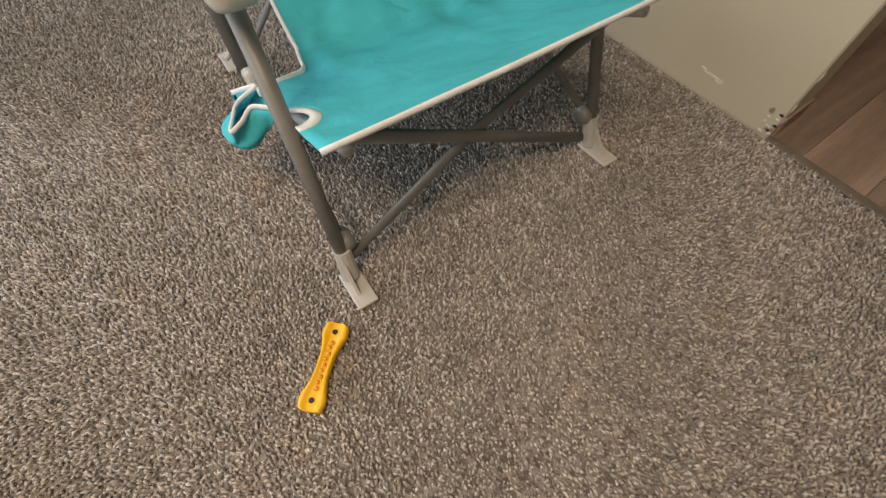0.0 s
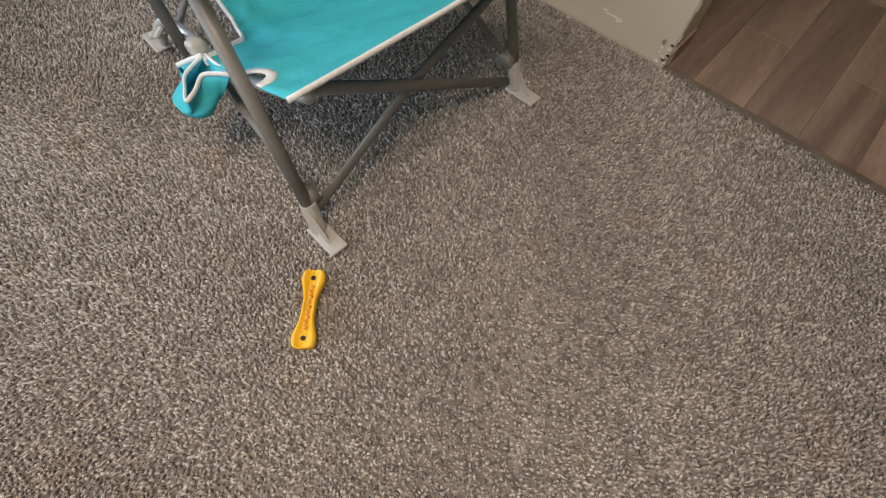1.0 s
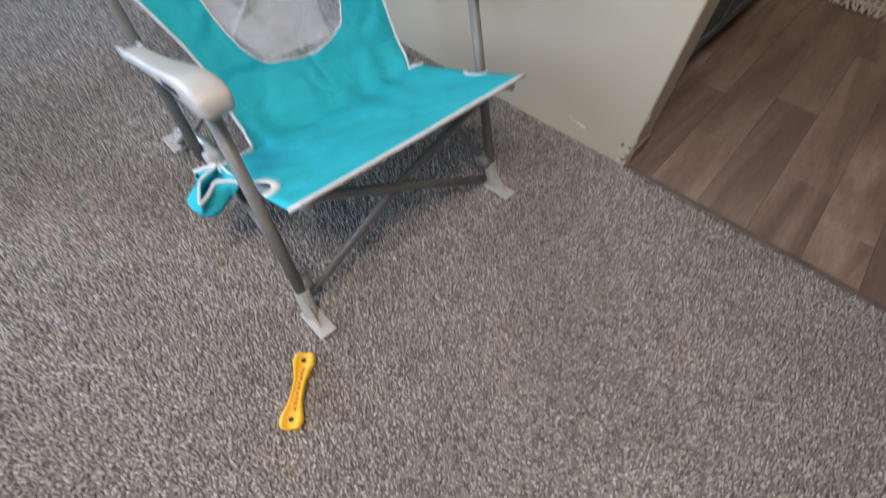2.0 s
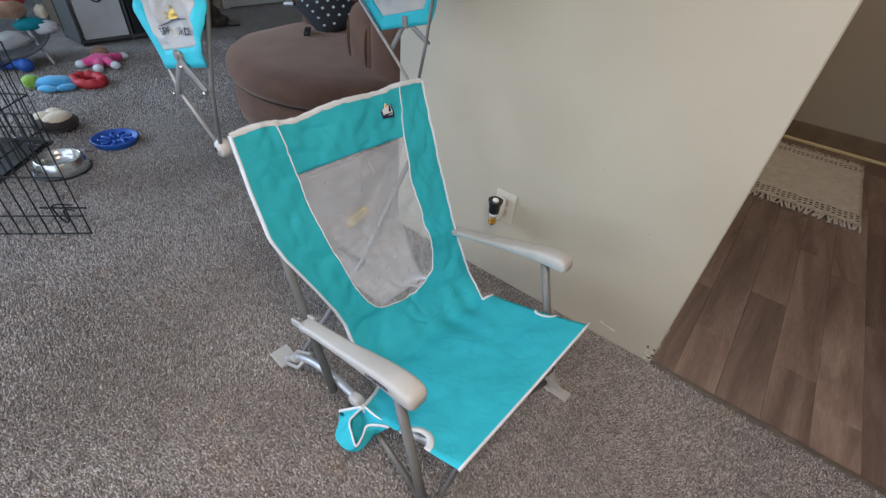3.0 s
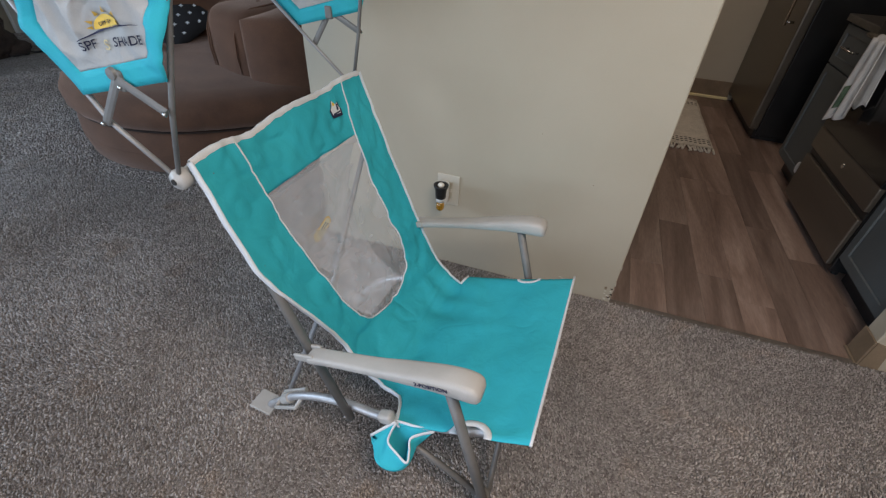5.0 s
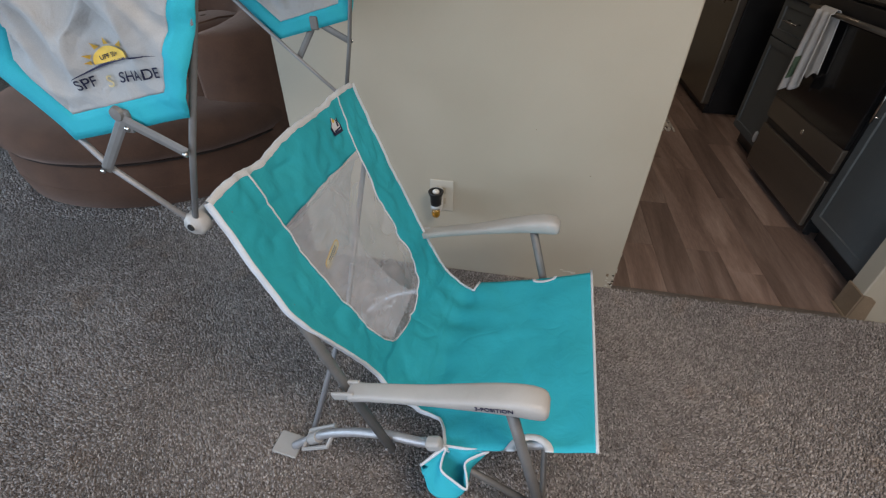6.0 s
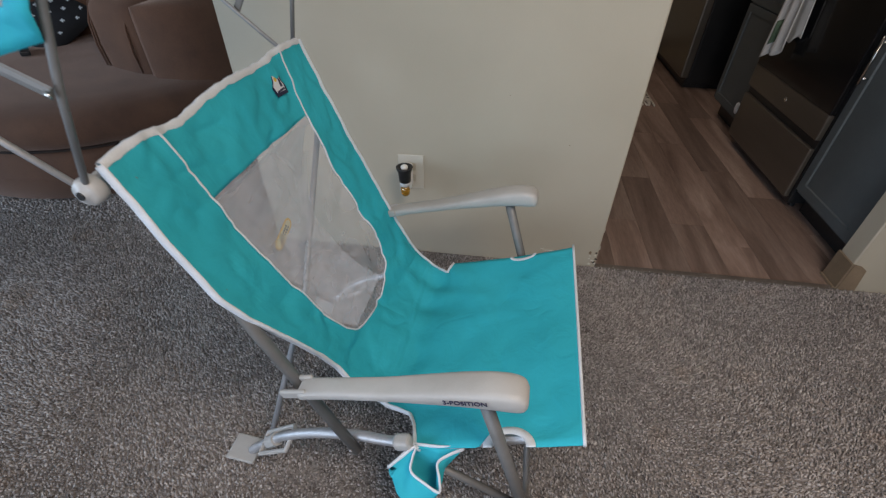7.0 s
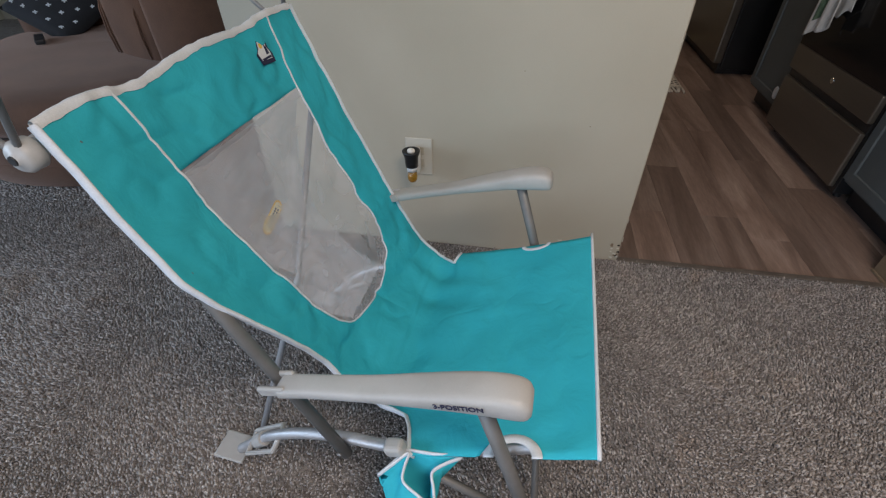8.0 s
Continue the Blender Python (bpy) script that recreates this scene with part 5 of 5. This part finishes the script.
# ---- living room, far end ----
shelf = thing("cube_shelf", pose(-5.2, 0.80, 0), "dark grey cube shelf with canvas bins", "shelf")
CUBE = 0.42
for k in range(3):
    part("upright", box(-0.38, 0.0, k * CUBE - 0.80 - 0.012, k * CUBE - 0.80 + 0.012, 0.0, 0.93, 0.002, 1), M_SHELF, shelf)
for z in (0.035, 0.485, 0.93):
    part("board", box(-0.38, 0.004, -0.82, 2 * CUBE - 0.74, z - 0.014, z + 0.014, 0.002, 1), M_SHELF, shelf)
part("end_panel", box(-0.385, 0.006, 2 * CUBE - 0.785, 2 * CUBE - 0.74, 0.0, 0.916, 0.004), M_SHELF, shelf)
part("back_panel", box(-0.385, -0.375, -0.82, 2 * CUBE - 0.74, 0.0, 0.93), M_SHELF, shelf)


def fabric_bin(y, z, material, label, tagged_blue=False):
    ob = thing("storage_bin", pose(-5.2, y, z), label, "storage bin", group="bins in the cube shelf")
    part("bin_body", box(-0.36, 0.008, -0.185, 0.185, 0.0, 0.40, 0.008), material, ob)
    part("bin_handle", tube(smooth_path([(0.012, -0.05, 0.36), (0.03, -0.045, 0.325), (0.034, 0, 0.30), (0.03, 0.045, 0.325), (0.012, 0.05, 0.36)], 4), 0.007, 8), M_BLACK, ob, "dark rope handle", smooth=True)
    if tagged_blue:
        part("front_label", box(0.009, 0.013, -0.04, 0.05, 0.21, 0.27, 0.001, 1), M_BLUE, ob, "blue label")
        part("front_pocket", box(0.008, 0.03, -0.07, 0.09, 0.06, 0.19, 0.01, 2), material, ob)
        return
    for s in (-1, 1):
        part("grommet", lathe([(0, 0.004), (0.014, 0.003), (0.015, 0)], 14, axes((0.009, 0.05 * s, 0.365), (0, 1, 0), (0, 0, 1))), M_BLACK, ob)


fabric_bin(0.21, 0.05, M_BIN, "white canvas storage bin with a rope handle")
fabric_bin(0.63, 0.05, M_BLACK, "black storage bag with a blue label in the cube shelf", True)
for y, w, h, mat, lab in ((0.10, 0.10, 0.20, M_WHITE, "white framed picture on the cube shelf"), (0.24, 0.05, 0.26, M_BLUE, "blue book on the cube shelf"), (0.54, 0.24, 0.16, M_BLACK, "black media box on the cube shelf")):
    ob = thing("picture_frame" if h == 0.2 else "book" if h == 0.26 else "media_box", pose(-5.28, y, 0.50), lab, "shelf item")
    part("case", box(-0.05, 0.05, -w / 2, w / 2, 0, h, 0.004), mat, ob)
    part("front_inset", box(0.0485, 0.053, -w / 2 + 0.015, w / 2 - 0.015, 0.015, h - 0.015, 0.001, 1), M_SHELF if mat is M_WHITE else M_BLACK, ob)

# stand-in for an unidentified brown lump, given the shape of heaped cloth
heap = thing("blanket", pose(-5.38, 1.20, 0, 0, 0, 10), "dark brown rumpled lump of unknown kind beside the shelf", "blanket")
part("lump_body", merge(blob(0.20, 0.17, 0.20, pose(0, 0, 0.17), 0.35, 4, 3.0), blob(0.15, 0.14, 0.22, pose(-0.05, -0.02, 0.38), 0.4, 4, 7.0), blob(0.10, 0.09, 0.07, pose(0.14, 0.12, 0.065), 0.4, 3, 5.0)), M_DARKPLUSH, heap, smooth=True)
part("loose_cord", tube(smooth_path([(0.16, 0.14, 0.03), (0.22, 0.20, 0.014), (0.24, 0.29, 0.012)], 5), 0.008, 8), M_BLACK, heap, "black cord", smooth=True)

door_w = thing("door_1", pose(ROOM_W + 0.02, 2.35, 0), "white panel door in the far wall", "door", kind="structure")
part("door_leaf", box(0, 0.04, -0.42, 0.42, 0.01, 2.05, 0.003), M_WHITE, door_w)
part("door_frame", merge(box(0, 0.055, -0.50, -0.425, 0, 2.13, 0.003), box(0, 0.055, 0.425, 0.50, 0, 2.13, 0.003), box(0, 0.055, -0.50, 0.50, 2.06, 2.13, 0.003)), M_WHITE, door_w)
for z0, z1 in ((0.2, 0.95), (1.1, 1.9)):
    part("door_panel", box(0.04, 0.048, -0.28, 0.28, z0, z1, 0.004), M_WHITE, door_w)

# toy basket: a round net bowl on legs with toys
basket = thing("toy_basket", pose(-5.0, -0.62, 0), "round netted toy basket tilted on thin legs", "basket")
tilt = pose(0, 0, 0.42, 0, 52, 8)
bowl_rows = [[(tilt @ Vector((0.40 * math.sin(f) * math.cos(a), 0.40 * math.sin(f) * math.sin(a), -0.34 * math.cos(f)))) for a in [2 * math.pi * k / 40 for k in range(40)]] for f in [radians(x) for x in (4, 20, 36, 52, 66, 78, 86)]]
part("net_bowl", thicken(sheet(bowl_rows, True), 0.004), M_CLEAR, basket, smooth=True)
part("rim", tube([tilt @ Vector((0.405 * math.cos(a), 0.405 * math.sin(a), -0.01)) for a in [2 * math.pi * k / 40 for k in range(40)]], 0.014, 8, closed=True), M_CLEAR, basket, smooth=True)
for y in (-0.22, 0.22):
    part("leg", tube([(-0.12, y, 0.30), (0.18, y * 1.2, 0.0)], 0.010, 8), M_WHITE, basket, smooth=True)
    part("leg", tube([(-0.12, y, 0.30), (-0.35, y * 1.2, 0.0)], 0.010, 8), M_WHITE, basket, smooth=True)
for x, y, z, sx, sy, sz, mat, lab in ((0.08, 0.24, 0.47, 0.07, 0.12, 0.06, M_RED, "red plush toy in the basket"), (0.14, 0.22, 0.40, 0.06, 0.10, 0.065, M_TANPLUSH, "tan plush toy in the basket"), (0.17, 0.30, 0.30, 0.05, 0.11, 0.045, M_TEAL_IN, "teal plush toy in the basket"),
                                       (0.17, 0.38, 0.27, 0.05, 0.08, 0.05, M_PIPING, "white plush toy in the basket"), (0.16, 0.12, 0.20, 0.08, 0.16, 0.06, M_SHADE, "pale plush toy in the basket"), (0.15, 0.40, 0.37, 0.04, 0.04, 0.05, M_CREAM, "cream plush toy in the basket")):
    ob = thing("plush_toy", pose(-5.0 + x, -0.69 + y, z), lab, "plush toy", group="toys in the basket")
    part("stuffing", blob(sx, sy, sz, rough=0.25, seed=x * 50), mat, ob, smooth=True)

blue_toy = thing("rubber_toy", pose(-4.78, -0.62, 0.05, 0, 0, 40), "blue rubber dumbbell toy on the carpet", "dog toy")
part("toy_body", merge(tube([(-0.09, 0, 0), (0.09, 0, 0)], 0.035, 16), blob(0.055, 0.055, 0.05, pose(-0.09, 0, 0)), blob(0.055, 0.055, 0.05, pose(0.09, 0, 0))), M_BLUE, blue_toy, smooth=True)

pink = thing("plush_toy", pose(-4.58, -0.10, 0, 0, 0, 6) @ Matrix.Scale(0.78, 4), "pink plush toy with white feet and brown head", "plush toy")
part("torso", blob(0.12, 0.11, 0.06, pose(0, 0, 0.06), 0.15), M_PINK, pink, smooth=True)
part("head", blob(0.075, 0.085, 0.07, pose(-0.14, 0.08, 0.085), 0.12), M_TANPLUSH, pink, smooth=True)
for x, y in ((0.15, -0.09), (0.16, 0.03), (-0.03, 0.19), (-0.02, -0.13)):
    leg = part("limb", tube(smooth_path([(x * 0.3, y * 0.3, 0.06), (x * 0.8, y * 0.8, 0.055), (x * 1.15, y * 1.15, 0.04)], 4), 0.042, 12), M_PINK, pink, smooth=True)
    part("paw_tip", blob(0.048, 0.048, 0.04, pose(x * 1.35, y * 1.35, 0.04)), M_PIPING, leg, smooth=True)

turtle = thing("plush_toy", pose(-4.22, -0.53, 0, 0, 0, 62) @ Matrix.Scale(0.8, 4), "light blue and lime plush toy on the carpet", "plush toy")
part("torso", blob(0.16, 0.085, 0.055, pose(0, 0, 0.055), 0.15), M_SKY, turtle, smooth=True)
part("head", blob(0.075, 0.07, 0.06, pose(-0.17, 0.02, 0.06), 0.1), M_LIME, turtle, smooth=True)
for x, y, a in ((-0.04, -0.11, -25), (0.10, -0.09, 30), (0.0, 0.11, 20)):
    part("flipper", blob(0.085, 0.045, 0.03, pose(x, y, 0.032, 0, 0, a), 0.1), M_SKY, turtle, smooth=True)
ring = thing("rubber_ring", pose(-4.16, -0.335, 0.036, 0, 4, 20) @ Matrix.Scale(0.80, 4), "red bumpy ring toy on the carpet", "dog toy")
part("ring_body", tube([(0.10 * math.cos(a) * 1.25, 0.10 * math.sin(a), 0.006 * math.sin(9 * a)) for a in [2 * math.pi * k / 40 for k in range(40)]], 0.042, 14, closed=True), M_RED, ring, smooth=True)
hedge = thing("plush_toy", pose(-3.46, -0.77, 0, 0, 0, 20), "round dark plush toy with cream belly", "plush toy")
part("fur_body", blob(0.135, 0.115, 0.055, pose(0, 0, 0.052), 0.14), M_DARKFUR, hedge, "dark brown fur", smooth=True)
face = part("muzzle", blob(0.062, 0.080, 0.035, pose(0.045, 0.0, 0.088), 0.08), M_CREAM, hedge, "cream face patch", smooth=True)
for y in (-0.036, 0.036):
    part("brow", blob(0.052, 0.044, 0.030, pose(-0.028, y, 0.090), 0.06), M_CREAM, face, smooth=True)

bowl = thing("dog_bowl", pose(-2.91, -0.925, 0), "stainless steel dog bowl with flared base", "dog bowl")
part("bowl_shell", lathe([(0.128, 0.0), (0.130, 0.006), (0.106, 0.074), (0.103, 0.079), (0.098, 0.077), (0.092, 0.045), (0.080, 0.020), (0.06, 0.012), (0, 0.010)], 40), M_CHROME, bowl, smooth=True)
part("rubber_ring", lathe([(0.126, 0.0), (0.134, 0.0), (0.134, 0.010), (0.126, 0.012)], 40), M_BLACK, bowl, "black rubber base ring")
feeder = thing("slow_feeder", pose(-3.06, -0.60, 0) @ Matrix.Scale(0.90, 4), "blue plastic slow feeder bowl with maze ridges", "dog bowl")
fshell = part("feeder_shell", lathe([(0.12, 0.0), (0.135, 0.035), (0.138, 0.045), (0.130, 0.046), (0.115, 0.016), (0, 0.014)], 40), M_BLUE, feeder, smooth=True)
for k in range(9):
    a = 2 * math.pi * k / 9
    part("maze_ridge", tube(smooth_path([(0.035 * math.cos(a), 0.035 * math.sin(a), 0.028), (0.065 * math.cos(a + 0.35), 0.065 * math.sin(a + 0.35), 0.034), (0.10 * math.cos(a + 0.15), 0.10 * math.sin(a + 0.15), 0.032)], 4), 0.009, 8), M_BLUE, fshell, smooth=True)

# wire crate, one corner towards the chair
crate = thing("wire_crate", pose(-2.205, -1.05, 0, 0, 0, -134.5), "black folding wire dog crate with slide latches", "dog crate")
CH, CW, CD = 0.56, 0.62, 0.9


def wire_panel(name, ox, oy, dx, dy, length):
    """A frame of thick wire with single wires welded across it."""
    d = Vector((dx, dy, 0))
    o = Vector((ox, oy, 0))
    up = Vector((0, 0, 1))
    frame_ob = part(name, tube([o + up * 0.006, o + d * length + up * 0.006, o + d * length + up * CH, o + up * CH], 0.005, 6, closed=True), M_WIRE, crate, "black wire door frame")
    n = round(length / 0.055)
    for k in range(1, n):
        p = o + d * (length * k / n)
        part("wire", tube([p + up * 0.006, p + up * CH], 0.0032, 6), M_WIRE, frame_ob)
    for z in (0.10, 0.29, 0.46):
        part("wire", tube([o + up * z, o + d * length + up * z], 0.0042, 6), M_WIRE, frame_ob)
    return frame_ob


front = wire_panel("front_panel", 0, 0, 1, 0, CW)
wire_panel("side_panel", CW, 0, 0, -1, CD)
wire_panel("side_panel", CW, 0, 1, 0, CD)
wire_panel("rear_panel", CW + CD, 0, 0, -1, CD)
wire_panel("far_panel", CW, -CD, 1, 0, CD)
for z in (0.12, 0.43):
    part("slide_latch", merge(tube(smooth_path([(0.03, -0.012, z + 0.03), (0.10, -0.012, z + 0.03), (0.115, -0.016, z), (0.10, -0.02, z - 0.06), (0.08, -0.02, z - 0.06), (0.075, -0.014, z + 0.0), (0.03, -0.012, z)], 4), 0.004, 6), tube([(-0.02, -0.012, z + 0.015), (0.16, -0.012, z + 0.015)], 0.005, 6)), M_WIRE, front, "wire slide latch")
part("tray", box(CW + 0.01, CW + CD - 0.01, -CD + 0.01, -0.01, 0.004, 0.02, 0.003), M_BLACK, crate, "black plastic tray")


# ---- vinyl planks of the kitchen floor ----
PLANK_W, PLANK_L = 0.146, 0.98
plank_meshes = {}


def plank_mesh(w, l):
    key = (round(w, 3), round(l, 3))
    if key not in plank_meshes:
        bm = box(-w / 2 + 0.0003, w / 2 - 0.0003, -l / 2 + 0.0003, l / 2 - 0.0003, -0.007, 0.0, 0.0006, 1)
        me = bpy.data.meshes.new("plank")
        bm.to_mesh(me)
        bm.free()
        me.materials.append(M_PLANK)
        plank_meshes[key] = me
    return plank_meshes[key]


x, col = -0.21, 0
while x < 1.2:
    y = 0.014
    first = (0.335, 0.62, 0.86, 0.20, 0.50, 0.74)[(col * 5 + 2) % 6]
    if col == 4:
        first = 0.335
    l = first
    while y < ROOM_N - 0.03:
        l = min(l, ROOM_N - 0.012 - y)
        ob = new("plank", plank_mesh(PLANK_W, l))
        ob.parent = kitchen_floor
        ob.location = (x + PLANK_W / 2, y + l / 2, 0.0)
        y += l
        l = PLANK_L
    x += PLANK_W
    col += 1

# ---- carpet yarn ----
def yarn(x0, x1, y0, y1, step, height, radius, seed):
    """Short bent twists of yarn, one beside the other, as plain triangles."""
    rng = np.random.default_rng(seed)
    nx, ny = int((x1 - x0) / step), int((y1 - y0) / step)
    gx, gy = np.meshgrid(np.arange(nx), np.arange(ny), indexing="ij")
    n = nx * ny
    px = x0 + (gx.ravel() + 0.5 + rng.uniform(-0.55, 0.55, n)) * step
    py = y0 + (gy.ravel() + 0.5 + rng.uniform(-0.55, 0.55, n)) * step
    # yarn leans in brushed patches
    lean = 2.2 * np.sin(px * 3.1 + 1.3 * np.sin(py * 2.3)) + 1.7 * np.cos(py * 2.7 + 0.8 * np.sin(px * 4.1))
    a = lean + rng.uniform(-1.6, 1.6, n)
    tilt = rng.uniform(0.15, 1.0, n)
    h = height * rng.uniform(0.65, 1.2, n)
    r = radius * rng.uniform(0.7, 1.3, n)
    dx, dy, dz = np.cos(a) * np.sin(tilt), np.sin(a) * np.sin(tilt), np.cos(tilt)
    base = np.stack([px, py, np.full(n, -0.003)], 1)
    mid = base + np.stack([dx * h * 0.45, dy * h * 0.45, h * 0.62], 1)
    top = mid + np.stack([dx * h * 0.55, dy * h * 0.55, dz * h * 0.42], 1)
    phase = rng.uniform(0, 2 * math.pi, n)
    verts = np.zeros((n, 7, 3))
    for k in range(3):
        c, s = np.cos(phase + 2.094 * k), np.sin(phase + 2.094 * k)
        off = np.stack([c * r, s * r, np.zeros(n)], 1)
        verts[:, k] = base + off * 0.8
        verts[:, 3 + k] = mid + off * 1.15
    verts[:, 6] = top
    quad = [(0, 1, 4), (0, 4, 3), (1, 2, 5), (1, 5, 4), (2, 0, 3), (2, 3, 5), (3, 4, 6), (4, 5, 6), (5, 3, 6)]
    tri = (np.arange(n)[:, None, None] * 7 + np.array(quad)[None]).reshape(-1, 3)
    me = bpy.data.meshes.new("carpet_yarn")
    me.vertices.add(n * 7)
    me.vertices.foreach_set("co", verts.reshape(-1).astype(np.float32))
    me.loops.add(tri.size)
    me.loops.foreach_set("vertex_index", tri.reshape(-1).astype(np.int32))
    me.polygons.add(len(tri))
    me.polygons.foreach_set("loop_start", np.arange(0, tri.size, 3, dtype=np.int32))
    me.update()
    me.validate()
    me.polygons.foreach_set("use_smooth", np.ones(len(tri), dtype=bool))
    me.materials.append(M_TUFT)
    ob = new("carpet_yarn", me)
    ob.parent = floor
    return tagged(ob, "grey-beige twisted carpet yarn", kind="stuff")


yarn(-1.5, 1.25, -1.75, -0.003, 0.0064, 0.0102, 0.0026, 1)
yarn(-3.3, -1.5, -1.75, 0.0, 0.0074, 0.0105, 0.0030, 2)
yarn(-4.8, -1.35, 0.0, 1.2, 0.013, 0.010, 0.0054, 3)
yarn(-4.8, -3.3, -1.75, 0.0, 0.013, 0.010, 0.0054, 4)
